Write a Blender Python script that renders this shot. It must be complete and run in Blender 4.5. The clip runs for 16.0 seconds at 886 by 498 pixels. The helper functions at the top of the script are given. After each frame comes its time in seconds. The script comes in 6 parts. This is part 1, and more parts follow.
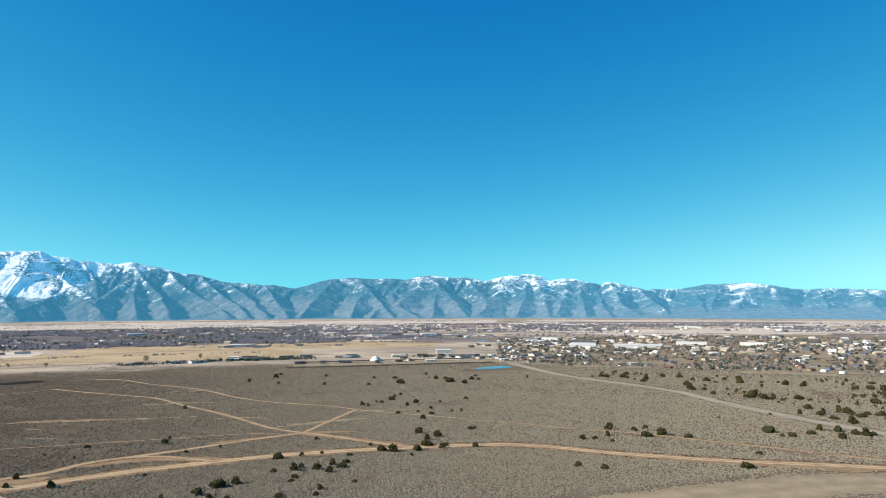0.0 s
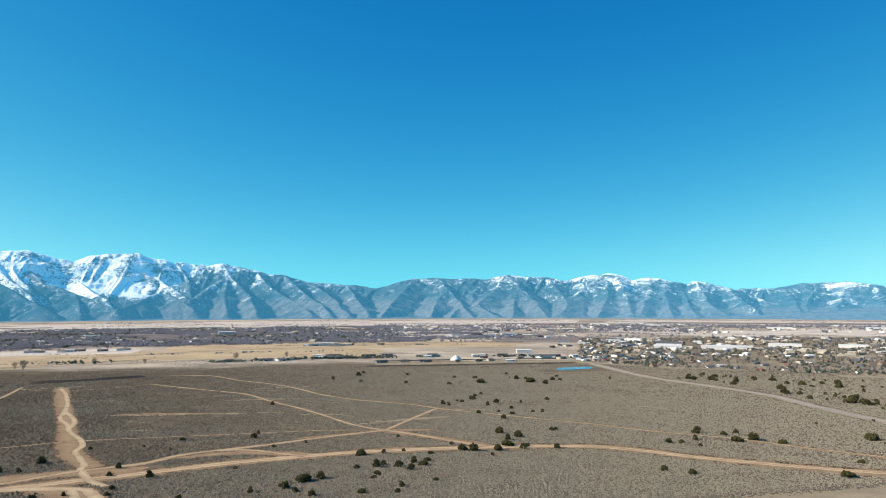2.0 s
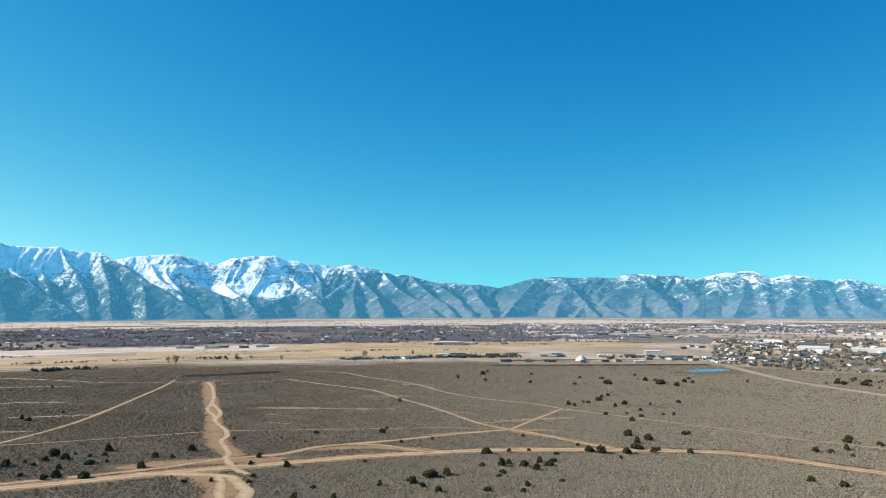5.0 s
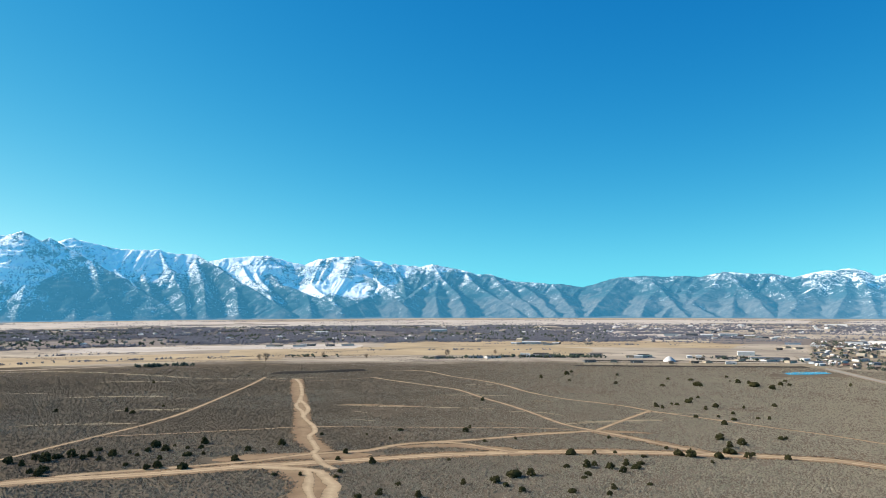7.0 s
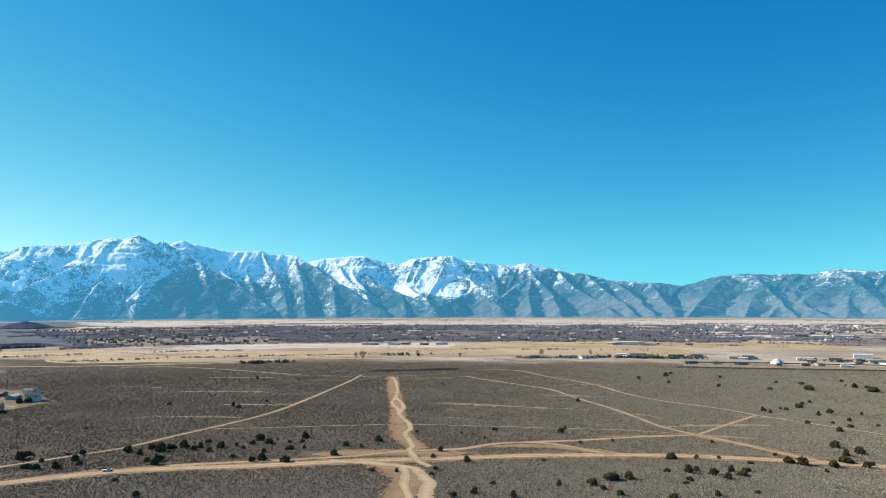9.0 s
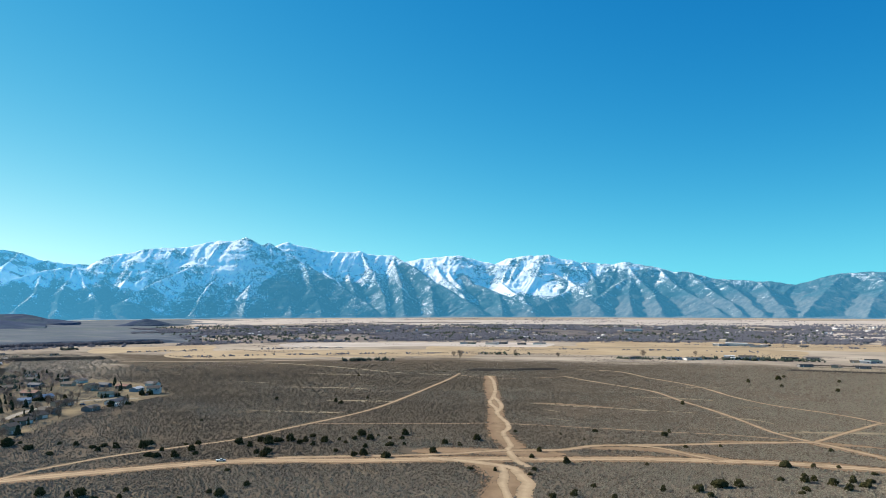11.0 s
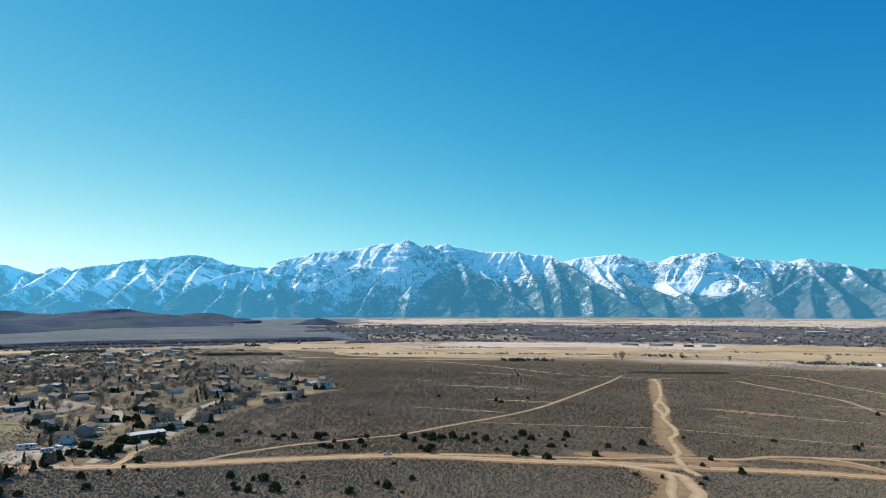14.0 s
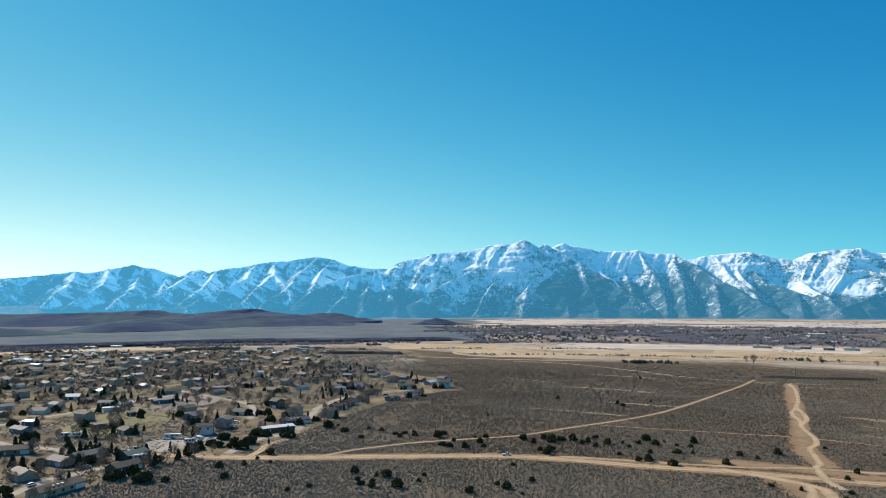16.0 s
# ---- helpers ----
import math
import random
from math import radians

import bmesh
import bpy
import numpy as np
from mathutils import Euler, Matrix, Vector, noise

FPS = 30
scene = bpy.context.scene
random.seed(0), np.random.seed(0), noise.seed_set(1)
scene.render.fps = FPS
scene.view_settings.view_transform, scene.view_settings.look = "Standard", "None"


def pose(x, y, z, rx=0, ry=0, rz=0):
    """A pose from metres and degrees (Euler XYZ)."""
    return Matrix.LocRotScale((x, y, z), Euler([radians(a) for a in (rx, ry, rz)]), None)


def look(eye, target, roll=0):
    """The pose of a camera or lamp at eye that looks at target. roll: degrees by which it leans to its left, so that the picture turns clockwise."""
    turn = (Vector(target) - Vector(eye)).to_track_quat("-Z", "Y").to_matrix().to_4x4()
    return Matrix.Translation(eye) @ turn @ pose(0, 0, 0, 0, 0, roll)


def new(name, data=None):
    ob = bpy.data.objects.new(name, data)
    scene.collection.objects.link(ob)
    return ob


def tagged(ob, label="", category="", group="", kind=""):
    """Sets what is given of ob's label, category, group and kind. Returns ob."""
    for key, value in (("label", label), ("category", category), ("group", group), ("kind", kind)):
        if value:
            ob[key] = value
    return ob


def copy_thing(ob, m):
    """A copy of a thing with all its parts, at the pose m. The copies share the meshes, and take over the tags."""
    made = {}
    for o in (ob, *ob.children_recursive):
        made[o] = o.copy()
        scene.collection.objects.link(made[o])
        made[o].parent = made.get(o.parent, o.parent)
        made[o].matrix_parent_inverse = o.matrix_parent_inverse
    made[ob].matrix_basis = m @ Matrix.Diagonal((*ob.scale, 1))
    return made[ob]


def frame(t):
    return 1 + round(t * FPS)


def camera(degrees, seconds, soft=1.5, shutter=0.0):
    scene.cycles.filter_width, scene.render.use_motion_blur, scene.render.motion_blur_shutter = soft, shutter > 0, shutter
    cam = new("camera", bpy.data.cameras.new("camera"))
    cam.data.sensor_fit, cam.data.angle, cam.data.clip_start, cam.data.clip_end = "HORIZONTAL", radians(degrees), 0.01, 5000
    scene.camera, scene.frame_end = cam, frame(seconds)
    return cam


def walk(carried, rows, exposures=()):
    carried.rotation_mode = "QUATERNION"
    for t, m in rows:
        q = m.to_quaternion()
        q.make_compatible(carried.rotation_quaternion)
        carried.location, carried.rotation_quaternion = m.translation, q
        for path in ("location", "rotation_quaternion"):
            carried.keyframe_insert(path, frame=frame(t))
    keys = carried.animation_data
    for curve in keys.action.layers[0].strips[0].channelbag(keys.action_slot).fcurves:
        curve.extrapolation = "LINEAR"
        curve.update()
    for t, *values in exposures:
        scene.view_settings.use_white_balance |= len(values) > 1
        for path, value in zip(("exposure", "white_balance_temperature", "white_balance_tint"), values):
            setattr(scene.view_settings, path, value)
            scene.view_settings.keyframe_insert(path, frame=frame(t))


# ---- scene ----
cam = camera(63.9, 16.0, 0.4)
# seconds, yaw, pitch, roll in degrees; the craft drifts a little while it turns
TURN = [
    (0.0, 0.0, 4.336, -0.20), (0.5, 1.532, 4.33, -0.20), (1.0, 3.18, 4.336, -0.18), (1.5, 4.715, 4.343, -0.17),
    (2.0, 6.409, 4.346, -0.15), (2.5, 8.029, 4.348, -0.15), (3.0, 9.781, 4.342, -0.165), (3.5, 11.395, 4.343, -0.18),
    (4.0, 13.112, 4.346, -0.20), (4.8, 15.66, 4.342, -0.20), (5.6, 18.22, 4.336, -0.20), (6.5, 21.14, 4.33, -0.205),
    (7.0, 22.88, 4.325, -0.22), (7.5, 24.59, 4.321, -0.23), (8.0, 26.48, 4.314, -0.24), (8.5, 28.39, 4.307, -0.235),
    (9.0, 30.343, 4.305, -0.225), (9.8, 33.42, 4.29, -0.20), (10.6, 36.55, 4.278, -0.17), (11.5, 40.13, 4.272, -0.14),
    (12.0, 42.19, 4.278, -0.15), (12.5, 44.24, 4.282, -0.18), (13.0, 46.42, 4.30, -0.18), (13.5, 48.55, 4.313, -0.165),
    (14.0, 50.77, 4.32, -0.16), (14.5, 52.92, 4.328, -0.18), (15.0, 55.22, 4.338, -0.19), (15.5, 57.57, 4.35, -0.185),
    (16.0, 60.145, 4.375, -0.17)]


def craft(t):
    s = t / 16
    return 0.65 * s - 2.32 * s * s, 4.95 * s - 2.98 * s * s, 90 - 3.05 * s + 1.65 * s * s


walk(cam, [(t, pose(*craft(t), 90 + pitch, 0, yaw) @ pose(0, 0, 0, 0, 0, roll)) for t, yaw, pitch, roll in TURN],
     exposures=[(0.0, 0.92), (9.0, 0.94), (16.0, 0.76)])

# ---- sky and sun: a clear winter day, the sun left of the first view ----
SUN_BEARING, SUN_HEIGHT = 101.0, 31.0
world = bpy.data.worlds.new("sky")
scene.world = world
world.use_nodes = True
wn, wl = world.node_tree.nodes, world.node_tree.links
sky = wn.new("ShaderNodeTexSky")
sky.sky_type, sky.sun_disc = "NISHITA", False
sky.sun_elevation, sky.sun_rotation = radians(SUN_HEIGHT), radians(-SUN_BEARING)
sky.altitude, sky.air_density, sky.dust_density, sky.ozone_density = 1500, 1.0, 0.12, 1.5
# the clip's vivid rendering of a clear sky: each channel as a product of powers of the physical ones
split, joined = wn.new("ShaderNodeSeparateColor"), wn.new("ShaderNodeCombineColor")
wl.new(sky.outputs["Color"], split.inputs[0])
for channel, (gain, *powers) in enumerate(((0.0076, 1.611, -0.772, 2.212), (0.935, 0.381, 0.343, 0.346), (3.39, 0.218, 0.026, 0.247))):
    level = None
    for k, power in enumerate(powers):
        raised = wn.new("ShaderNodeMath")
        raised.operation = "POWER"
        wl.new(split.outputs[k], raised.inputs[0])
        raised.inputs[1].default_value = power
        times = wn.new("ShaderNodeMath")
        times.operation = "MULTIPLY"
        wl.new(raised.outputs[0], times.inputs[0])
        if level:
            wl.new(level, times.inputs[1])
        else:
            times.inputs[1].default_value = gain
        level = times.outputs[0]
    wl.new(level, joined.inputs[channel])
wl.new(joined.outputs[0], wn["Background"].inputs["Color"])
wn["Background"].inputs["Strength"].default_value = 0.06
sun = new("sun", bpy.data.lights.new("sun", "SUN"))
sun.data.energy, sun.data.angle, sun.data.color = 5.0, radians(0.53), (1.0, 0.90, 0.77)
b, h = radians(SUN_BEARING), radians(SUN_HEIGHT)
to_sun = Vector((-math.sin(b) * math.cos(h), math.cos(b) * math.cos(h), math.sin(h)))
sun.matrix_world = look(to_sun * 300, (0, 0, 0))


# ---- materials ----
class Nodes:
    """A small builder for node materials."""

    def __init__(self, name):
        self.mat = bpy.data.materials.new(name)
        self.mat.use_nodes = True
        self.tree = self.mat.node_tree
        self.out = self.tree.nodes["Material Output"]
        self.bsdf = self.tree.nodes["Principled BSDF"]
        self.pos = self.node("ShaderNodeNewGeometry").outputs["Position"]

    def node(self, kind, **inputs):
        n = self.tree.nodes.new(kind)
        for key, value in inputs.items():
            self.set(n, key, value)
        return n

    def set(self, n, key, value):
        socket = n.inputs[int(key[1:]) if key[0] == "i" and key[1:].isdigit() else key]
        if isinstance(value, bpy.types.NodeSocket):
            self.tree.links.new(value, socket)
        else:
            socket.default_value = value

    def noise(self, scale, detail=4, rough=0.55, where=None, squash=None):
        n = self.node("ShaderNodeTexNoise", Scale=scale, Detail=detail, Roughness=rough)
        where = where or self.pos
        if squash:
            m = self.node("ShaderNodeMapping", Vector=where)
            m.inputs["Scale"].default_value = squash
            where = m.outputs[0]
        self.set(n, "Vector", where)
        return n.outputs["Fac"]

    def ramp(self, fac, low, high, a=0.0, b=1.0):
        n = self.node("ShaderNodeMapRange", Value=fac)
        for key, value in (("From Min", low), ("From Max", high), ("To Min", a), ("To Max", b)):
            self.set(n, key, value)
        return n.outputs[0]

    def maths(self, op, a, b=0.0):
        n = self.tree.nodes.new("ShaderNodeMath")
        n.operation = op
        self.set(n, "i0", a), self.set(n, "i1", b)
        return n.outputs[0]

    def mix(self, fac, a, b):
        n = self.tree.nodes.new("ShaderNodeMix")
        n.data_type = "RGBA"
        for i, v in ((0, fac), (6, a), (7, b)):
            v = (*v, 1.0) if isinstance(v, tuple) and len(v) == 3 else v
            self.set(n, f"i{i}", v)
        return n.outputs[2]

    def attr(self, name):
        n = self.tree.nodes.new("ShaderNodeAttribute")
        n.attribute_name = name
        return n

    def island(self):
        return self.node("ShaderNodeNewGeometry").outputs["Random Per Island"]

    def each(self):
        return self.node("ShaderNodeObjectInfo").outputs["Random"]

    def bump(self, height, strength=0.5, distance=0.2):
        n = self.node("ShaderNodeBump", Height=height, Strength=strength, Distance=distance)
        self.set(self.bsdf, "Normal", n.outputs[0])

    def done(self, colour, rough=0.9, spec=0.2, metal=0.0):
        if isinstance(colour, tuple):
            colour = (*colour, 1.0)
        self.set(self.bsdf, "Base Color", colour)
        self.set(self.bsdf, "Roughness", rough)
        self.set(self.bsdf, "Specular IOR Level", spec)
        self.set(self.bsdf, "Metallic", metal)
        return self.mat


def plain(name, colour, rough=0.7, spec=0.3, vary=0.25, scale=1.5, metal=0.0, each=0.0):
    """A worn single-colour surface: large stains, fine grain, and a slight change from thing to thing."""
    n = Nodes(name)
    dark = tuple(c * (1 - vary) for c in colour)
    c = n.mix(n.ramp(n.noise(scale, 5), 0.35, 0.65), dark, colour)
    c = n.mix(n.ramp(n.noise(scale * 9, 3), 0.4, 0.75, 0.0, 0.35), c, tuple(x * 0.75 for x in colour))
    if each:
        c = n.mix(n.ramp(n.each(), 0, 1, 0, each), c, tuple(0.45 * x + 0.03 for x in colour))
    n.bump(n.noise(scale * 6, 3), 0.2, 0.03)
    return n.done(c, rough, spec, metal)


def ground_material():
    n = Nodes("sagebrush_soil")
    big, mid, fine = n.noise(0.006, 5), n.noise(0.05, 5), n.noise(0.8, 4)
    sage = n.mix(n.ramp(mid, 0.35, 0.65), (0.098, 0.080, 0.060), (0.138, 0.114, 0.086))
    sage = n.mix(n.ramp(big, 0.56, 0.70, 0, 0.6), sage, (0.165, 0.118, 0.078))
    sage = n.mix(n.attr("litter_shade").outputs["Fac"], sage, n.mix(n.ramp(mid, 0.35, 0.65), (0.070, 0.058, 0.044), (0.100, 0.083, 0.062)))
    streak = n.noise(0.03, 4, squash=(0.45, 1.6, 1))
    sage = n.mix(n.ramp(streak, 0.64, 0.72, 0, 0.6), sage, (0.22, 0.165, 0.10))
    sage = n.mix(n.ramp(fine, 0.45, 0.7, 0, 0.5), sage, (0.146, 0.124, 0.090))
    # dry valley grass, lightened to hold the paleness of haze
    grass = n.mix(n.ramp(n.noise(0.004, 4), 0.40, 0.62), (0.28, 0.240, 0.190), (0.42, 0.362, 0.282))
    grass = n.mix(n.ramp(n.noise(0.02, 5, squash=(0.5, 1.2, 1)), 0.48, 0.66, 0, 0.7), grass, (0.19, 0.163, 0.137))
    yard = n.mix(n.ramp(n.noise(0.022, 5), 0.42, 0.62), (0.140, 0.118, 0.083), (0.25, 0.203, 0.128))
    yard = n.mix(n.ramp(n.noise(0.09, 4), 0.52, 0.66, 0, 0.7), yard, (0.098, 0.084, 0.062))
    cover = n.node("ShaderNodeSeparateColor", Color=n.attr("cover").outputs["Color"])
    blend = n.maths("ADD", cover.outputs[0], n.maths("MULTIPLY", n.maths("SUBTRACT", n.noise(0.025, 5, 0.65, squash=(0.5, 1.5, 1)), 0.5), 1.3))
    c = n.mix(n.ramp(blend, 0.2, 0.8), sage, grass)
    litter_shade = n.mix(n.ramp(n.noise(0.015, 5, squash=(0.5, 1.4, 1)), 0.40, 0.62), (0.098, 0.092, 0.094), (0.165, 0.150, 0.142))
    c = n.mix(n.ramp(n.maths("ADD", cover.outputs[2], n.maths("MULTIPLY", n.maths("SUBTRACT", n.noise(0.012, 4), 0.5), 1.4)), 0.35, 0.65), c, litter_shade)
    c = n.mix(cover.outputs[1], c, yard)
    n.bump(n.noise(0.7, 5), 0.8, 0.5)
    return n.done(c, 0.95, 0.0)


def track_material(name, bare, rut, edge=0.62, cut=0.25, wheels=0.32, grain=0.35, ragged=1.5):
    """Packed earth: paler wheel tracks, ragged margins that let the soil below show."""
    n = Nodes(name)
    uv = n.node("ShaderNodeSeparateXYZ", Vector=n.attr("UVMap").outputs["Vector"])
    across = n.maths("ABSOLUTE", n.maths("SUBTRACT", n.maths("MULTIPLY", uv.outputs[0], 2.0), 1.0))
    wander = n.maths("MULTIPLY", n.maths("SUBTRACT", n.noise(0.12, 4), 0.5), 0.5)
    wheel = n.maths("ABSOLUTE", n.maths("SUBTRACT", n.maths("ADD", across, wander), wheels))
    c = n.mix(n.ramp(wheel, 0.05, 0.34 if wheels else 0.6, 1, 0), bare, rut)
    c = n.mix(n.ramp(n.noise(0.09, 5), 0.45, 0.68, 0, 0.6), c, tuple(x * 0.72 for x in bare))
    c = n.mix(n.ramp(n.noise(1.5, 4), 0.5, 0.8, 0, 0.5), c, tuple(x * 0.6 for x in bare))
    n.bump(n.noise(0.9, 4), 0.4, 0.15)
    mat = n.done(c, 0.95, 0.1)
    gone = n.maths("ADD", across, n.maths("MULTIPLY", n.maths("SUBTRACT", n.noise(grain, 5, 0.7), 0.5), ragged))
    if edge < 0.7:
        gone = n.maths("ADD", gone, n.ramp(across, 0.7, 1.0, 0.0, 1.0))
    see = n.tree.nodes.new("ShaderNodeBsdfTransparent")
    blend = n.node("ShaderNodeMixShader", Fac=n.ramp(gone, edge, edge + cut))
    n.tree.links.new(n.bsdf.outputs[0], blend.inputs[1])
    n.tree.links.new(see.outputs[0], blend.inputs[2])
    n.tree.links.new(blend.outputs[0], n.out.inputs["Surface"])
    return mat


def clump_material(name, a, b, c, rough=0.9, scale=1.2):
    n = Nodes(name)
    col = n.mix(n.island(), a, b)
    col = n.mix(n.ramp(n.noise(scale, 4), 0.42, 0.7), col, c)
    n.bump(n.noise(scale * 4, 3), 0.6, 0.15)
    return n.done(col, rough, 0.02)


def field_material(name, a, b, stripe):
    n = Nodes(name)
    c = n.mix(n.ramp(n.noise(0.012, 5), 0.36, 0.64), a, b)
    c = n.mix(n.ramp(n.noise(0.05, 4, squash=(0.25, 1.5, 1)), 0.5, 0.68, 0, 0.6), c, stripe)
    return n.done(c, 0.95, 0.1)


def mountain_material():
    """Conifer slopes with pale granite, snow lying where the mesh says it holds, and dry brush on the apron."""
    n = Nodes("mountain_slope")
    a = n.node("ShaderNodeSeparateColor", Color=n.attr("lie").outputs["Color"])
    snow, apron = a.outputs[0], a.outputs[1]
    tree = n.noise(0.12, 3, 0.7)
    # tree, rock and brush colours lean blue: distance haze put into the base
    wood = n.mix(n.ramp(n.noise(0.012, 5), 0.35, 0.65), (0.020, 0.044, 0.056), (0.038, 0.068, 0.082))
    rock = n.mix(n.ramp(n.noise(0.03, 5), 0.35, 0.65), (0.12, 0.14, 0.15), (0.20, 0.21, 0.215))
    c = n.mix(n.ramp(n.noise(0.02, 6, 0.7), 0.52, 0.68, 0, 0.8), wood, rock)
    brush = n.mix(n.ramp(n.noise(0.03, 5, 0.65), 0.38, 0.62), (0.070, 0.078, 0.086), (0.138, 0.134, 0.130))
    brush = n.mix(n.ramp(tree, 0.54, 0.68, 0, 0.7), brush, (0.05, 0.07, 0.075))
    c = n.mix(apron, c, brush)
    patch = n.maths("ADD", snow, n.maths("MULTIPLY", n.maths("SUBTRACT", n.noise(0.034, 6, 0.7, squash=(1, 1, 0.4)), 0.5), 1.1))
    patch = n.maths("ADD", patch, n.maths("MULTIPLY", n.maths("SUBTRACT", tree, 0.5), n.ramp(n.attr("calm").outputs["Fac"], 0, 1, 2.0, 1.15)))
    c = n.mix(n.ramp(patch, 0.48, 0.66), c, (0.84, 0.87, 0.89))
    n.bump(n.noise(0.05, 6, 0.75), 1.0, 14)
    # the far range is the backdrop: blue distance haze painted as its emission
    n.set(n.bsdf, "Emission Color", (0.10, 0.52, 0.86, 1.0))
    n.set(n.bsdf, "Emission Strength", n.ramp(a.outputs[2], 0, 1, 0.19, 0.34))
    return n.done(c, 0.9, 0.0)


M = {
    "ground": ground_material(),
    "track": track_material("dirt_track", (0.27, 0.192, 0.114), (0.40, 0.30, 0.188)),
    "path": track_material("sandy_path", (0.225, 0.158, 0.094), (0.345, 0.255, 0.158), 0.55, 0.4, 0.0),
    "sand": track_material("pale_sand", (0.30, 0.22, 0.135), (0.41, 0.315, 0.20), 0.66, 0.3, 0.0, 0.2),
    "trail": track_material("faint_trail", (0.20, 0.135, 0.080), (0.28, 0.20, 0.125), 0.45, 0.4),
    "gravel": track_material("gravel_lot", (0.215, 0.176, 0.118), (0.27, 0.22, 0.148), 0.75, 0.2),
    "asphalt": track_material("grey_asphalt", (0.25, 0.226, 0.185), (0.30, 0.272, 0.225), 0.92, 0.1),
    "shoulder": track_material("sandy_shoulder", (0.25, 0.198, 0.138), (0.30, 0.24, 0.17), 0.8, 0.35),
    "scrape": track_material("scraped_soil", (0.19, 0.125, 0.073), (0.24, 0.168, 0.10), 0.5, 0.5, 0.0, 0.14, 1.7),
    "straw": track_material("dry_grass_streak", (0.19, 0.152, 0.098), (0.25, 0.20, 0.13), 0.2, 0.8, 0.0, 0.1, 3.2),
    "sage": clump_material("sagebrush", (0.144, 0.130, 0.098), (0.220, 0.202, 0.154), (0.210, 0.184, 0.135)),
    # darker brush, with shade of backlit clumps put into its colour
    "dark_brush": clump_material("low_backlit_brush", (0.078, 0.066, 0.048), (0.120, 0.103, 0.075), (0.115, 0.095, 0.066)),
    "juniper": clump_material("juniper_needles", (0.027, 0.029, 0.012), (0.047, 0.046, 0.019), (0.068, 0.058, 0.026)),
    "pine": clump_material("pine_needles", (0.020, 0.032, 0.022), (0.034, 0.048, 0.028), (0.05, 0.06, 0.03)),
    "twig": clump_material("bare_twigs", (0.17, 0.135, 0.108), (0.27, 0.215, 0.17), (0.20, 0.16, 0.13)),
    # far bare trees: blue-grey haze is mixed into the wood colour
    "wood_far": clump_material("hazy_bare_wood", (0.094, 0.100, 0.126), (0.152, 0.156, 0.176), (0.126, 0.128, 0.146), scale=0.2),
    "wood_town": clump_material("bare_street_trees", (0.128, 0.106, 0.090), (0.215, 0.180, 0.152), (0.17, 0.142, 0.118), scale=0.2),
    "dark_scarp": clump_material("scarp_scrub_shade", (0.045, 0.050, 0.066), (0.070, 0.074, 0.090), (0.060, 0.062, 0.075), scale=0.2),
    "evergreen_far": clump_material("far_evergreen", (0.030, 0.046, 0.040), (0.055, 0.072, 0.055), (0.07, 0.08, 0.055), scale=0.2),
    "glass": plain("window_glass", (0.03, 0.04, 0.05), 0.08, 0.6, 0.1),
    "trim": plain("white_trim", (0.72, 0.71, 0.68), 0.6, 0.3, 0.1),
    "tyre": plain("black_rubber", (0.02, 0.02, 0.02), 0.9, 0.1),
    "steel": plain("grey_steel", (0.35, 0.36, 0.37), 0.4, 0.4, 0.2, 1.0, 0.6),
    "pole": plain("weathered_pole", (0.16, 0.125, 0.095), 0.9, 0.1, 0.3, 2),
    "board": plain("weathered_boards", (0.24, 0.19, 0.145), 0.9, 0.1, 0.35, 2),
    "bark": plain("bark", (0.13, 0.10, 0.08), 0.9, 0.1, 0.4, 3),
    "gold": field_material("dry_grass_field", (0.31, 0.235, 0.142), (0.40, 0.31, 0.19), (0.24, 0.19, 0.12)),
    # stubble made paler by haze that is put into its colour
    "tan": field_material("hazy_stubble_field", (0.38, 0.335, 0.285), (0.50, 0.440, 0.370), (0.30, 0.27, 0.24)),
    "fallow": field_material("fallow_field", (0.15, 0.125, 0.108), (0.21, 0.178, 0.15), (0.12, 0.102, 0.09)),
    "green": field_material("winter_pasture", (0.12, 0.115, 0.05), (0.18, 0.155, 0.075), (0.19, 0.155, 0.085)),
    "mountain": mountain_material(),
}

WALLS = {key: plain(key + "_siding", c, 0.75, 0.25, 0.12, 0.6, 0, 0.25) for key, c in (
    ("white", (0.66, 0.65, 0.62)), ("cream", (0.40, 0.35, 0.27)), ("tan", (0.24, 0.19, 0.14)), ("grey", (0.20, 0.20, 0.20)),
    ("blue", (0.10, 0.15, 0.22)), ("green", (0.05, 0.085, 0.068)), ("brown", (0.12, 0.085, 0.06)), ("pale_blue", (0.32, 0.36, 0.40)))}
ROOFS = {key: plain(key + "_roofing", c, rough, 0.3, 0.2, 0.8, 0, 0.2) for key, c, rough in (
    ("dark", (0.040, 0.039, 0.040), 0.85), ("brown", (0.075, 0.060, 0.050), 0.85), ("slate", (0.085, 0.10, 0.12), 0.8),
    ("grey", (0.115, 0.112, 0.11), 0.8), ("white", (0.62, 0.62, 0.61), 0.7), ("blue", (0.14, 0.22, 0.32), 0.5), ("tan", (0.16, 0.135, 0.105), 0.8),
    ("green", (0.06, 0.11, 0.095), 0.6), ("red", (0.19, 0.085, 0.06), 0.8))}

# ---- shared shapes and the lie of the land ----
TABLE = np.random.RandomState(7).rand(256, 256)


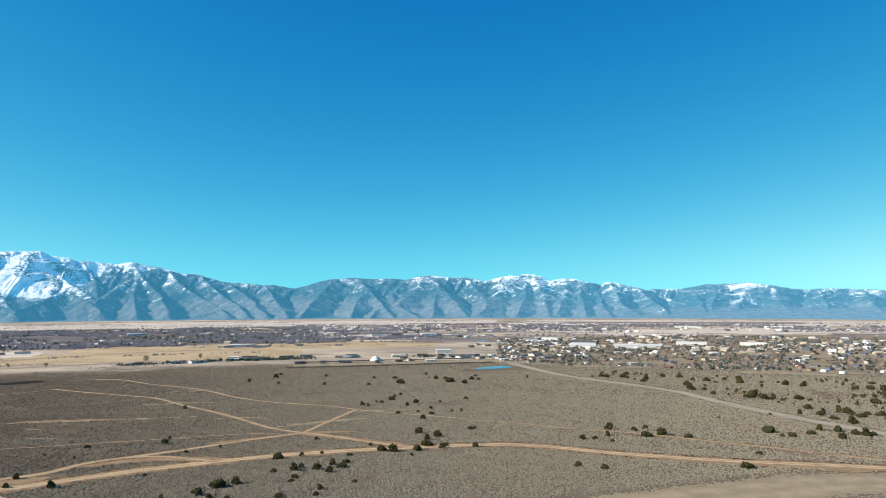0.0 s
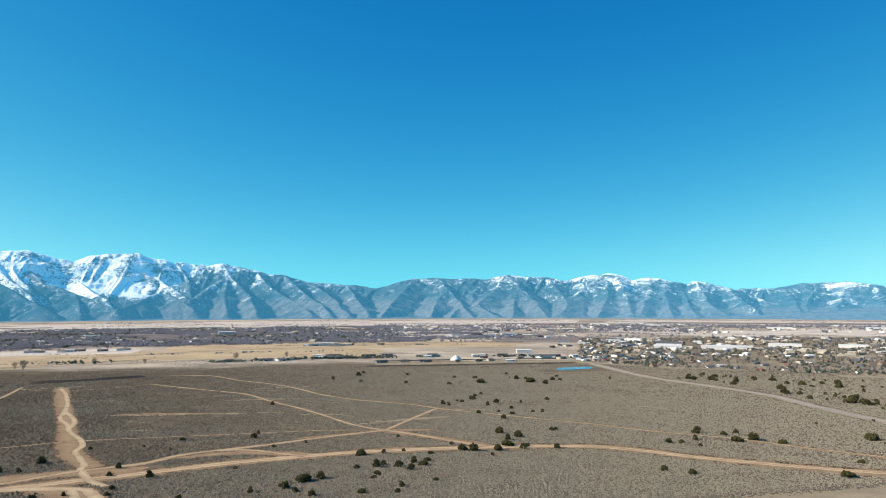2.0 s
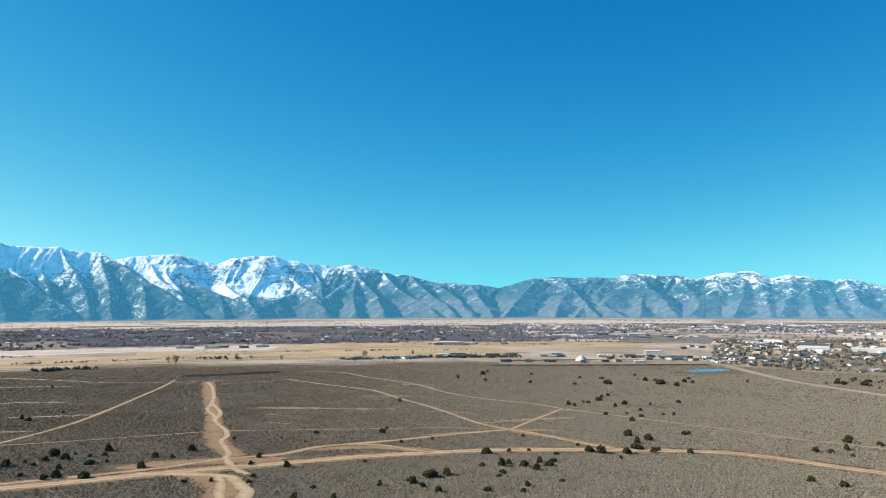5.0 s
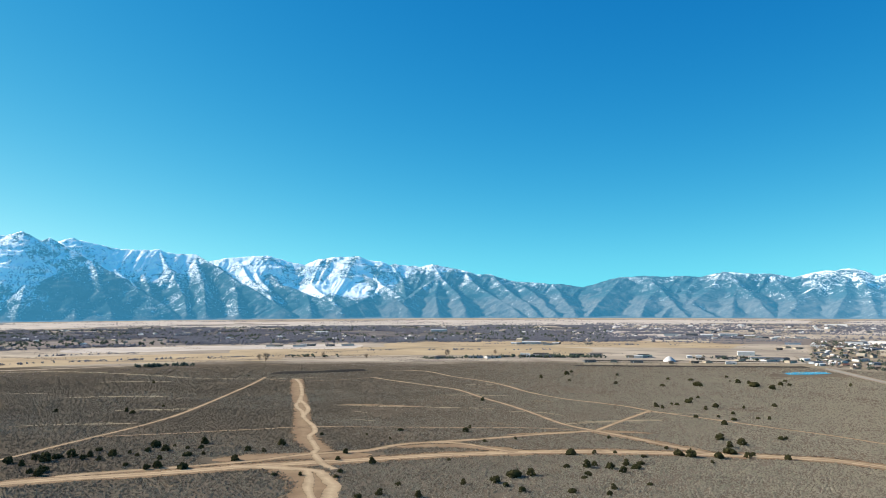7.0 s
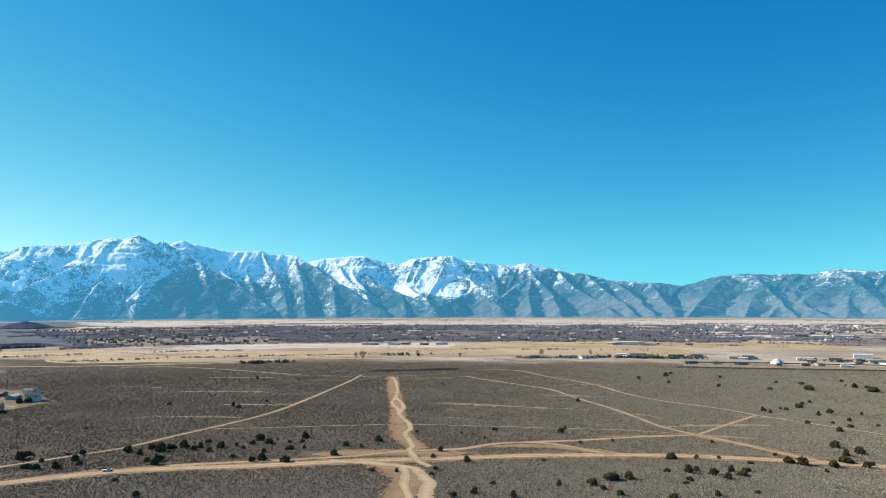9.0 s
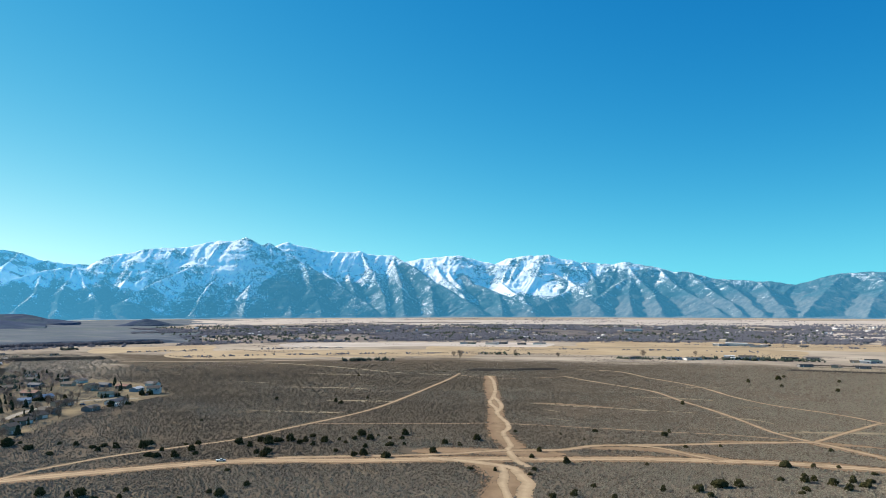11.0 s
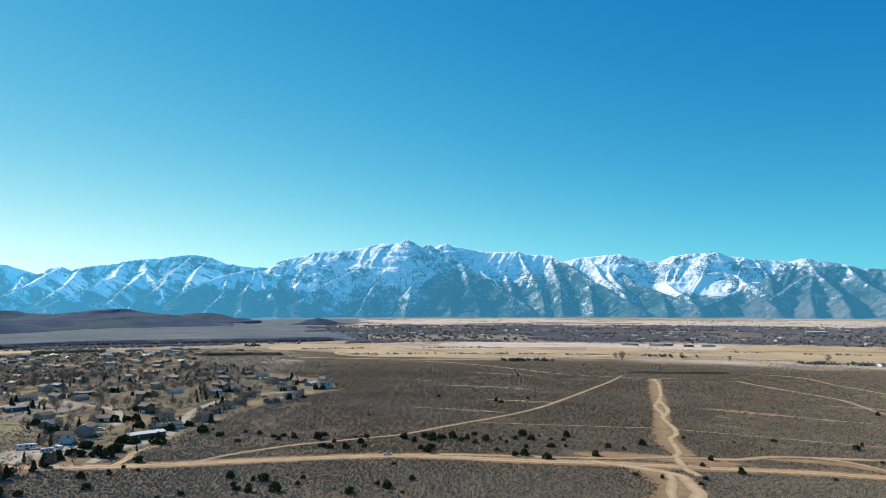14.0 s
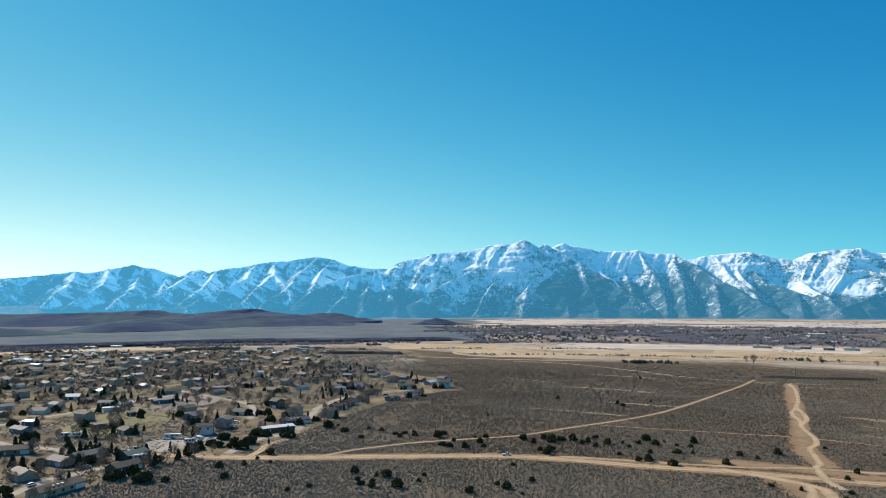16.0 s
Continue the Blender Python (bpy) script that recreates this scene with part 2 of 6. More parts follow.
def soft_noise(x, y):
    """Smooth value noise, 0 to 1, on arrays."""
    x, y = np.asarray(x, float), np.asarray(y, float)
    i, j = np.floor(x).astype(int), np.floor(y).astype(int)
    u, v = x - i, y - j
    u, v = u * u * (3 - 2 * u), v * v * (3 - 2 * v)
    at = lambda a, c: TABLE[a % 256, c % 256]
    return (at(i, j) * (1 - u) + at(i + 1, j) * u) * (1 - v) + (at(i, j + 1) * (1 - u) + at(i + 1, j + 1) * u) * v


def fractal(x, y, octaves=5, ridged=False, gain=0.5):
    total, size, weight = 0.0, 1.0, 0.0
    for k in range(octaves):
        s = soft_noise(x * 2**k + 17.3 * k, y * 2**k + 9.1 * k)
        total = total + size * (1 - np.abs(2 * s - 1) if ridged else s)
        weight, size = weight + size, size * gain
    return total / weight


def gz(x, y):
    """Height of the ground: slight swells on the sagebrush flat, level beyond it."""
    r = np.hypot(x, y)
    fade = np.clip((980 - r) / 200, 0, 1)
    return fade * (1.3 * (fractal(np.asarray(x) / 90.0, np.asarray(y) / 90.0, 2) - 0.5))


def sheet(name, verts, faces, material, parent=None, label="", smooth=False):
    """Links one mesh object from arrays."""
    me = bpy.data.meshes.new(name)
    verts, faces = np.asarray(verts, np.float32), np.asarray(faces, np.int32)
    k = faces.shape[1]
    me.vertices.add(len(verts)), me.loops.add(faces.size), me.polygons.add(len(faces))
    me.vertices.foreach_set("co", verts.ravel())
    me.loops.foreach_set("vertex_index", faces.ravel())
    me.polygons.foreach_set("loop_start", np.arange(0, faces.size, k, dtype=np.int32))
    me.polygons.foreach_set("use_smooth", np.full(len(faces), smooth))
    me.update(calc_edges=True)
    if material:
        me.materials.append(material)
    ob = new(name, me)
    if parent:
        ob.parent = parent
    return tagged(ob, label)


def part(name, bm, material, parent=None, label="", smooth=False):
    """Links a bmesh as one mesh object under a thing or a part."""
    me = bpy.data.meshes.new(name)
    for f in bm.faces:
        f.smooth = smooth
    bm.to_mesh(me)
    bm.free()
    me.materials.append(material)
    ob = new(name, me)
    ob.parent = parent
    return tagged(ob, label)


def grid_faces(rows, cols, wrap=False):
    i, j = np.meshgrid(np.arange(rows - 1), np.arange(cols if wrap else cols - 1), indexing="ij")
    k = (j + 1) % cols
    return np.stack([i * cols + j, i * cols + k, (i + 1) * cols + k, (i + 1) * cols + j], -1).reshape(-1, 4)


def paint(ob, name, values):
    layer = ob.data.color_attributes.new(name, "FLOAT_COLOR", "POINT")
    layer.data.foreach_set("color", np.asarray(values, np.float32).ravel())


def inside(poly, x, y):
    hit = np.zeros(np.shape(x), bool)
    for (ax, ay), (bx, by) in zip(poly, poly[1:] + poly[:1]):
        cross = ((ay > y) != (by > y)) & (x < (bx - ax) * (y - ay) / (by - ay + 1e-9) + ax)
        hit ^= cross
    return hit


def smooth_line(points, step):
    """Points along a smooth curve through the given ones."""
    p = np.array([points[0], *points, points[-1]], float)
    out = []
    for a, b, c, d in zip(p, p[1:], p[2:], p[3:]):
        k = max(2, int(np.hypot(*(c - b)) / step))
        s = (np.arange(k) / k)[:, None]
        out.append(0.5 * (2 * b + (c - a) * s + (2 * a - 5 * b + 4 * c - d) * s**2 + (3 * b - a - 3 * c + d) * s**3))
    return np.vstack([*out, p[-1:]])


def from_line(line, x, y):
    """Distance of points from a polyline."""
    best = np.full(np.shape(x), 1e9)
    for (ax, ay), (bx, by) in zip(line, line[1:]):
        dx, dy = bx - ax, by - ay
        s = np.clip(((x - ax) * dx + (y - ay) * dy) / (dx * dx + dy * dy + 1e-9), 0, 1)
        best = np.minimum(best, np.hypot(x - ax - s * dx, y - ay - s * dy))
    return best


# outlines on the plan, in metres
HOUSING = [(-375, -60), (-385, 14), (-405, 42), (-432, 72), (-436, 122), (-478, 162), (-529, 211), (-616, 314), (-636, 388),
           (-727, 423), (-1057, 382), (-1260, 500), (-1490, 60), (-1450, -300)]
TOWN = [(83, 1120), (170, 1040), (526, 870), (800, 700), (1700, 1500), (1255, 2026), (135, 1785)]

# ---- ground ----
rings = np.concatenate([[0.001], np.geomspace(30, 4880, 150)])
turns = np.radians(np.arange(0, 360, 0.5))
R, A = np.meshgrid(rings, turns, indexing="ij")
X, Y = -np.sin(A) * R, np.cos(A) * R
ground = sheet("ground", np.stack([X, Y, gz(X, Y)], -1).reshape(-1, 3), grid_faces(len(rings), len(turns), True),
               M["ground"], smooth=True)
edge = np.interp(np.degrees(A), [0, 52, 64, 70, 100, 101, 360], [1030, 1120, 1430, 1480, 1480, 1030, 1030]) + 160 * (fractal(X / 260, Y / 260, 3) - 0.5)
valley = np.maximum(np.clip((R - edge) / 110 + 0.3, 0, 1), 0.52 * np.clip((np.degrees(A) - 60) / 4, 0, 1) * np.clip((101 - np.degrees(A)) / 2, 0, 1) * np.clip((R - 800) / 200, 0, 1))
homes = np.maximum(inside(HOUSING, X, Y), 0.75 * inside(TOWN, X, Y))
valley = np.maximum(valley, inside(TOWN, X, Y))
around = np.degrees(np.arctan2(-X, Y))
grove = np.clip((R - 1580) / 120, 0, 1) * np.clip((2680 - R) / 200, 0, 1) * np.clip((around - 2) / 12, 0, 1) * np.clip((62 - around) / 6, 0, 1)
paint(ground, "cover", np.stack([valley, homes, grove, 0 * X + 1], -1))
# soil darkens westward: plant remains, and backlit shade painted in
litter_shade = 0.85 * np.clip((around - 16) / 20, 0, 1) * np.clip((66 - around) / 8, 0, 1) * np.clip((R - 280) / 200, 0, 1)
paint(ground, "litter_shade", np.stack([litter_shade, litter_shade, litter_shade, 0 * X + 1], -1))
tagged(ground, "grey-brown sagebrush flat running out to dry valley fields", "ground", kind="structure")

# ---- tracks and roads ----
LINES = []


def ribbon(name, points, width, material, label, category, lift=0.07, wobble=0.16, keep=None, kind="structure", taper=0.0):
    line = smooth_line(points, 3.0)
    ahead = np.gradient(line, axis=0)
    ahead /= np.linalg.norm(ahead, axis=1)[:, None] + 1e-9
    side = np.stack([-ahead[:, 1], ahead[:, 0]], 1)
    run = np.arange(len(line)) * 3.0
    half = width / 2 * (1 + wobble * (fractal(run / 14 + points[0][0], run * 0 + width, 3) - 0.5) * 2)
    if taper:
        half = half * np.clip(np.minimum(run, run[-1] - run) / taper, 0.08, 1) ** 0.6
    cols = 7
    s = np.linspace(-1, 1, cols)
    P = line[:, None, :] + side[:, None, :] * (half[:, None] * s[None, :])[..., None]
    Z = gz(P[..., 0], P[..., 1]) + lift - 0.06 * np.abs(s)[None, :] ** 2
    ob = sheet(name, np.concatenate([P, Z[..., None]], -1).reshape(-1, 3), grid_faces(len(line), cols), material, smooth=True)
    uv = ob.data.uv_layers.new(name="UVMap")
    coords = np.stack(np.broadcast_arrays((s[None, :] + 1) / 2, run[:, None] / 10), -1).reshape(-1, 2)
    index = np.empty(len(ob.data.loops), np.int32)
    ob.data.loops.foreach_get("vertex_index", index)
    uv.data.foreach_set("uv", coords[index].astype(np.float32).ravel())
    if keep is not None:
        LINES.append((line[::3], keep))
    return tagged(ob, label, category, kind=kind)


MAIN = [(-500, 28), (-470, 48), (-441, 84), (-414, 120), (-385, 180), (-352, 236), (-325, 265), (-304, 281), (-262, 317), (-214, 356),
        (-162, 396), (-101, 427), (-39, 447), (0, 456), (30, 460), (48, 460), (75, 449), (106, 432), (150, 414), (193, 402), (300, 380)]
CROSS = (-240, 364)
JUNCTION, FORK = (-74, 613), (-98, 504)
TRACKS = {
    "north_loop": [(-330, 268), (-301, 297), (-280, 316), (-258, 337), (-249, 351), CROSS],
    "east_branch": [CROSS, (-226, 376), (-213, 387), (-203, 409), (-188, 424), (-162, 445), (-132, 474), FORK],
    "south_loop": [(-262, 321), (-238, 328), (-214, 331), (-204, 324), (-193, 313), (-187, 307), (-183, 297), (-176, 285), (-160, 262)],
    "loop_inside": [(-218, 330), (-208, 317), (-203, 309), (-197, 299), (-189, 289), (-178, 276)],
    "strip_track": [(-206, 338), (-217, 345), (-229, 357), (-240, 370), (-243, 378), (-258, 396), (-271, 412), (-277, 428), (-291, 447), (-309, 466), (-324, 484),
                    (-341, 516), (-363, 544), (-382, 565), (-404, 600), (-432, 640), (-461, 680), (-490, 714)],
    "strip_loop": [(-385, 568), (-375, 552), (-370, 541), (-356, 522), (-344, 510), (-333, 497), (-322, 480)],
    "west_diagonal": [(-401, 147), (-408, 166), (-411, 184), (-412, 215), (-405, 250), (-397, 287), (-401, 325), (-404, 362), (-411, 412), (-425, 462),
                      (-459, 545), (-501, 645), (-536, 717)],
    "far_trail": [FORK, (-124, 523), (-156, 561), (-192, 601), (-233, 641), (-274, 686), (-307, 705), (-372, 739), (-414, 763)],
    "ridge_trail": [JUNCTION, (-100, 633), (-156, 658), (-197, 691), (-234, 733), (-273, 771), (-330, 809), (-389, 856), (-440, 850)],
    "cut_off": [JUNCTION, (-88, 553), FORK],
    "long_trail": [JUNCTION, (-7, 574), (20, 560), (57, 541), (88, 521), (138, 495), (167, 471), (198, 449), (300, 372)],
    "slip": [FORK, (-78, 491), (-58, 476), (-40, 464), (-24, 454)],
    "old_fence_line": [(-401, 360), (-322, 419), (-286, 443), (-158, 494), FORK],
    "short_link": [(-190, 423), (-174, 428), (-159, 426), (-145, 420), (-128, 415)],
    "spur_west": [(-520, 700), (-475, 694), (-430, 735), (-414, 763)],
}
ribbon("dirt_road_shoulder", MAIN, 25, M["scrape"], "scraped orange soil beside the dirt road", "road margin", 0.05, 0.35, 8.5)
ribbon("dirt_road", MAIN, 13, M["track"], "pale tan graded dirt road with two wheel tracks", "dirt road", 0.10, 0.12, 7)
for key, wide, material in (("north_loop", 9, "path"), ("east_branch", 9, "path"), ("strip_track", 6.2, "sand"), ("strip_loop", 5.5, "sand"), ("south_loop", 10, "sand"), ("loop_inside", 7, "sand"),
                            ("west_diagonal", 6.5, "path"), ("far_trail", 7, "path"), ("ridge_trail", 7, "path"), ("cut_off", 6.5, "path"), ("long_trail", 6.5, "path"), ("slip", 12, "path"), ("short_link", 8, "path")):
    ribbon("dirt_track", TRACKS[key], wide, M[material], "narrow sandy vehicle track through sagebrush", "dirt track", 0.13, 0.3, wide * 0.40)
for key, wide in (("old_fence_line", 5.5), ("spur_west", 6.5)):
    ribbon("faint_trail", TRACKS[key], wide, M["trail"], "faint overgrown trail through sagebrush", "trail", 0.12, 0.3, 1.2)
CLEARED = [(-236, 374), (-259, 395), (-281, 420), (-305, 455), (-342, 508), (-384, 567), (-424, 622), (-489, 716)]
ribbon("cleared_strip", CLEARED, 23, M["scrape"], "strip of bare scraped soil along the track", "cleared strip", 0.04, 0.3, 7.5)
ribbon("scraped_corner", [(-282, 330), (-243, 358), (-205, 378)], 34, M["scrape"], "bare trampled soil at the track crossing", "bare soil", 0.045, 0.3, 8, taper=25)
ribbon("scraped_loop", [(-246, 336), (-216, 322), (-198, 305), (-184, 270)], 36, M["scrape"], "churned orange soil below the crossing", "bare soil", 0.045, 0.3, 8, taper=15)
for patch_line, wide in (([(-203, 402), (-170, 420), (-125, 420)], 20), ([(-100, 502), (-60, 478), (-15, 452)], 20), ([(120, 423), (180, 402), (240, 388)], 30), ([(140, 492), (200, 446), (260, 404)], 13),
                         ([(-330, 552), (-314, 557), (-293, 561), (-255, 565)], 12), ([(-150, 466), (-120, 486), (-98, 503), (-60, 508)], 16)):
    ribbon("bare_patch", patch_line, wide, M["scrape"], "bare reddish soil beside a track", "bare soil", 0.06, 0.4, wide * 0.22, taper=20)
streaks = [([(-332, 548), (-281, 557), (-242, 567), (-195, 579)], 14), ([(-898, 639), (-841, 677), (-751, 687), (-626, 682)], 22), ([(-646, 675), (-536, 696), (-456, 754)], 16),
           ([(-304, 522), (-281, 518)], 11), ([(-283, 486), (-255, 484)], 10), ([(-181, 567), (-154, 572), (-133, 561)], 13),
           ([(88, 642), (107, 634), (125, 623)], 18)]
blown = np.random.RandomState(21)
for _ in range(9):
    b, r, length = radians(2 + 56 * blown.rand()), 470 + 480 * blown.rand(), 16 + 34 * blown.rand()
    x, y, lean = -math.sin(b) * r, math.cos(b) * r, 0.2 + 0.5 * blown.rand()
    streaks.append(([(x - length, y - lean * length), (x, y + 4 * blown.rand()), (x + length, y + lean * length)], 12 + 14 * blown.rand()))
for streak, wide in streaks:
    ribbon("dry_grass_streak", streak, wide, M["straw"], "pale dry grass streak across the sagebrush", "dry grass", 0.05, 0.5, wide * 0.08, taper=18)
PAVED = [(330, 452), (302, 492), (289, 525), (272, 568), (254, 630), (234, 727), (198, 800), (150, 890), (117, 1003), (92, 1120), (80, 1300)]
ribbon("road_shoulder", PAVED, 20, M["shoulder"], "sandy shoulder of the paved road", "road margin", 0.05, 0.2, 11)
ribbon("paved_road", PAVED, 9, M["asphalt"], "bleached grey asphalt road with sandy edges", "road", 0.11, 0.02)
ribbon("gravel_lot", [(75, 318), (150, 345), (215, 360), (330, 340)], 52, M["gravel"], "wide pale gravel turnout beside the dirt road", "turnout", 0.06, 0.15, 26)
STREETS = [[(-372, -40), (-393, -8), (-421, 10), (-430, 28), (-442, 46), (-455, 62)],
           [(-700, -70), (-547, -14), (-513, 11), (-495, 22), (-470, 46)],
           [(-436, 104), (-470, 128), (-488, 160), (-540, 190), (-590, 215)],
           [(-560, 150), (-640, 170), (-720, 150), (-860, 110)],
           [(-590, 215), (-640, 262), (-660, 320), (-640, 355)],
           [(-620, -20), (-700, 70), (-760, 150), (-830, 240), (-930, 320)],
           [(-860, 110), (-1020, 60), (-1300, 40)], [(-930, 320), (-1080, 260), (-1300, 170)]]
for street in STREETS:
    ribbon("street", street, 6.5, M["asphalt"], "pale worn residential street", "street", 0.09, 0.03)
ribbon("drive_spur", [(-420, 112), (-436, 124), (-452, 132), (-468, 152), (-486, 158)], 7, M["track"], "curving sandy track off the dirt road", "dirt track", 0.14, 0.2, 3)
ribbon("gravel_yard", [(-470, 62), (-490, 84), (-482, 108)], 40, M["asphalt"], "pale gravel yard beside a house", "yard", 0.06, 0.1)

# ---- fields of the valley floor ----


LAID = []


def field(outline, material, label):
    LAID.append(label)
    lift = 0.08 + 0.004 * len(LAID)
    line = smooth_line([*outline, outline[0]], 25)[:-1]
    line = line + 14 * np.stack([fractal(line[:, 0] / 60, line[:, 1] / 60, 2) - 0.5, fractal(line[:, 1] / 60, line[:, 0] / 60 + 40, 2) - 0.5], 1)
    bm = bmesh.new()
    bm.faces.new([bm.verts.new((x, y, lift)) for x, y in line])
    bmesh.ops.triangulate(bm, faces=bm.faces[:])
    return tagged(part("field", bm, M[material], None), label, "field", "valley fields", "structure")


def wedge(b0, b1, r0, r1, tilt=0.0):
    """An outline between two bearings (degrees) and two distances."""
    at = lambda b, r: (-math.sin(radians(b)) * r, math.cos(radians(b)) * r)
    return [at(b0, r0), at((b0 + b1) / 2, r0 + tilt / 2), at(b1, r0 + tilt), at(b1, r1 + tilt), at((b0 + b1) / 2, r1 + tilt / 2), at(b0, r1)]


GOLD, TAN, DARK = "golden dry grass field on the valley floor", "pale hazy stubble field on the valley floor", "dark fallow field on the valley floor"
for b0, b1, r0, r1, tilt, material, label in (
        (12, 38, 1195, 1420, 60, "gold", GOLD), (1, 26, 1470, 1700, -60, "gold", GOLD), (36, 58, 1150, 1330, 60, "gold", GOLD),
        (30, 50, 1420, 1560, 40, "tan", TAN), (4, 40, 2780, 3500, 0, "tan", TAN), (40, 58, 3000, 3900, 0, "tan", TAN),
        (-10, 4, 2500, 2800, 0, "tan", TAN), (-34, -8, 2950, 3650, 100, "tan", TAN), (-4, 8, 3200, 3700, 0, "tan", TAN),
        (-20, -6, 2150, 2420, 60, "tan", TAN), (-34, -20, 2250, 2650, 0, "tan", TAN), (2, 12, 1900, 2120, 0, "tan", TAN),
        (-6, 2, 1640, 1900, 0, "fallow", DARK), (44, 57, 1640, 1900, 60, "fallow", DARK),
        (80, 100, 1500, 1600, 0, "gold", GOLD), (56, 64, 1400, 1560, 0, "gold", GOLD), (-34, -24, 1500, 1750, 0, "tan", TAN)):
    field(wedge(b0, b1, r0, r1, tilt), material, label)
patch = np.random.RandomState(5)
for _ in range(46):
    far = patch.rand() < 0.6
    b0 = -36 + 46 * patch.rand() if far else 10 + 42 * patch.rand()
    r0 = 1960 + 1500 * patch.rand() if far else 2760 + 800 * patch.rand()
    kind = ("tan", "tan", "fallow", "tan")[patch.randint(4)]
    field(wedge(b0, b0 + 3 + 9 * patch.rand(), r0, r0 + 70 + 170 * patch.rand(), 120 * (patch.rand() - 0.5)), kind,
          {"tan": TAN, "gold": GOLD, "fallow": DARK}[kind])
field([(-690, 60), (-735, 110), (-700, 160), (-640, 120), (-640, 80)], "fallow", "dry tan paddock between houses")
field([(-800, 30), (-850, 70), (-810, 110), (-770, 80)], "green", "dull green paddock between houses")
field([(-560, 20), (-630, 40), (-650, 85), (-590, 95), (-545, 60)], "green", "golden dry grass lot between houses")

for lane in ([(-701, 1134), (-609, 1277), (-494, 1376), (-315, 1509), (-113, 1695)], [(-1056, 559), (-928, 652), (-811, 779), (-729, 932), (-598, 1103)],
             [(-1168, 830), (-906, 827), (-736, 913), (-609, 1008), (-491, 1103)]):
    ribbon("farm_lane", lane, 14, M["shoulder"], "pale farm lane between dry fields", "farm lane", 0.40, 0.2)

pond = sheet("pond", [(46, 968, 0.3), (72, 978, 0.3), (96, 996, 0.3), (90, 1022, 0.3), (60, 1010, 0.3), (42, 988, 0.3)], [(0, 1, 2, 3, 4, 5)], None)
water = Nodes("pond_water")
water.bump(water.noise(1.2, 3), 0.1, 0.05)
pond.data.materials.append(water.done((0.05, 0.12, 0.2), 0.08, 0.5))
LINES.append((np.array([(44, 955), (70, 968), (96, 985)]), 24))
tagged(pond, "small still blue pond beyond the sagebrush", "pond", kind="structure")

# ---- mountains ----
RIDGES = []


def ridge(snow_line, snow, *nodes):
    """A crest or spur through nodes of bearing (degrees), distance and height, with the height from which snow lies on its flanks."""
    RIDGES.append((snow_line, snow, nodes))


# the far range on the left
ridge(185, 0.0, (94.76, 4955, 222), (91.45, 4955, 250), (89.53, 4955, 266), (88.04, 4955, 285), (87.46, 4955, 296), (86.84, 4955, 287), (85.44, 4955, 310), (84.36, 4955, 326), (83.64, 4955, 342), (83.34, 4955, 325), (82.33, 4955, 319), (81.37, 4948, 291), (80.12, 4935, 249), (78.21, 4922, 155))
ridge(140, 0.05, (87.46, 4955, 296), (87.84, 4723, 215), (89.14, 4397, 122))
ridge(140, 0.0, (83.64, 4955, 342), (83.31, 4780, 248), (83.95, 4525, 168), (84.65, 4383, 115))
ridge(135, 0.1, (85.44, 4955, 310), (85.69, 4638, 208), (87.46, 4354, 112))
ridge(190, 0.0, (91.45, 4955, 250), (92.65, 4638, 162), (94.12, 4354, 101))
ridge(170, 0.0, (81.18, 4955, 285), (81.53, 4723, 203), (82.45, 4468, 132))
# the domed range beside it, with its front ridge
ridge(215, 0.02, (80.77, 4851, 207), (80.28, 4955, 260), (79.83, 4955, 301), (79.04, 4955, 313), (78.64, 4955, 291), (77.85, 4955, 310), (76.64, 4955, 330), (75.0, 4955, 359), (73.33, 4955, 376), (71.62, 4955, 393), (70.11, 4955, 410), (69.02, 4955, 395), (67.69, 4955, 357), (65.91, 4955, 335), (64.11, 4955, 323), (62.31, 4955, 273), (60.49, 4922, 193))
ridge(150, 0.05, (79.04, 4955, 313), (80.96, 4610, 201), (82.53, 4383, 128))
ridge(150, 0.05, (77.85, 4955, 310), (78.62, 4638, 202), (79.97, 4354, 112))
ridge(150, 0.05, (75.0, 4955, 359), (75.47, 4738, 253), (77.41, 4496, 176), (79.3, 4297, 105))
ridge(170, 0.0, (73.33, 4955, 376), (73.48, 4723, 282), (74.96, 4468, 169), (76.09, 4269, 82))
ridge(170, 0.08, (73.48, 4723, 282), (72.53, 4496, 184), (72.21, 4354, 114))
ridge(170, 0.0, (70.11, 4955, 410), (71.39, 4723, 291), (72.78, 4454, 169), (74.31, 4255, 82))
ridge(200, 0.0, (69.02, 4955, 395), (70.09, 4638, 259), (70.72, 4411, 148))
ridge(185, -0.05, (71.15, 4354, 127), (69.43, 4496, 216), (67.68, 4567, 268), (65.46, 4610, 303), (64.11, 4525, 249), (62.98, 4425, 165), (61.4, 4312, 85), (60.4, 4226, 38))
ridge(170, -0.05, (67.68, 4567, 268), (67.89, 4383, 148), (68.97, 4226, 64))
ridge(170, -0.05, (65.46, 4610, 303), (64.91, 4425, 183), (63.65, 4241, 79))
ridge(170, -0.08, (65.46, 4610, 303), (66.34, 4397, 165), (66.55, 4212, 57))
# the main massif
ridge(290, 0.18, (66.35, 4723, 238), (64.12, 4837, 325), (63.22, 4833, 379), (61.86, 4828, 402), (60.95, 4824, 425), (59.58, 4820, 436), (58.67, 4816, 440), (57.75, 4811, 447), (56.38, 4806, 477), (55.47, 4801, 488), (54.55, 4797, 487), (53.73, 4793, 516), (53.19, 4789, 485), (52.6, 4784, 454), (52.05, 4780, 480))
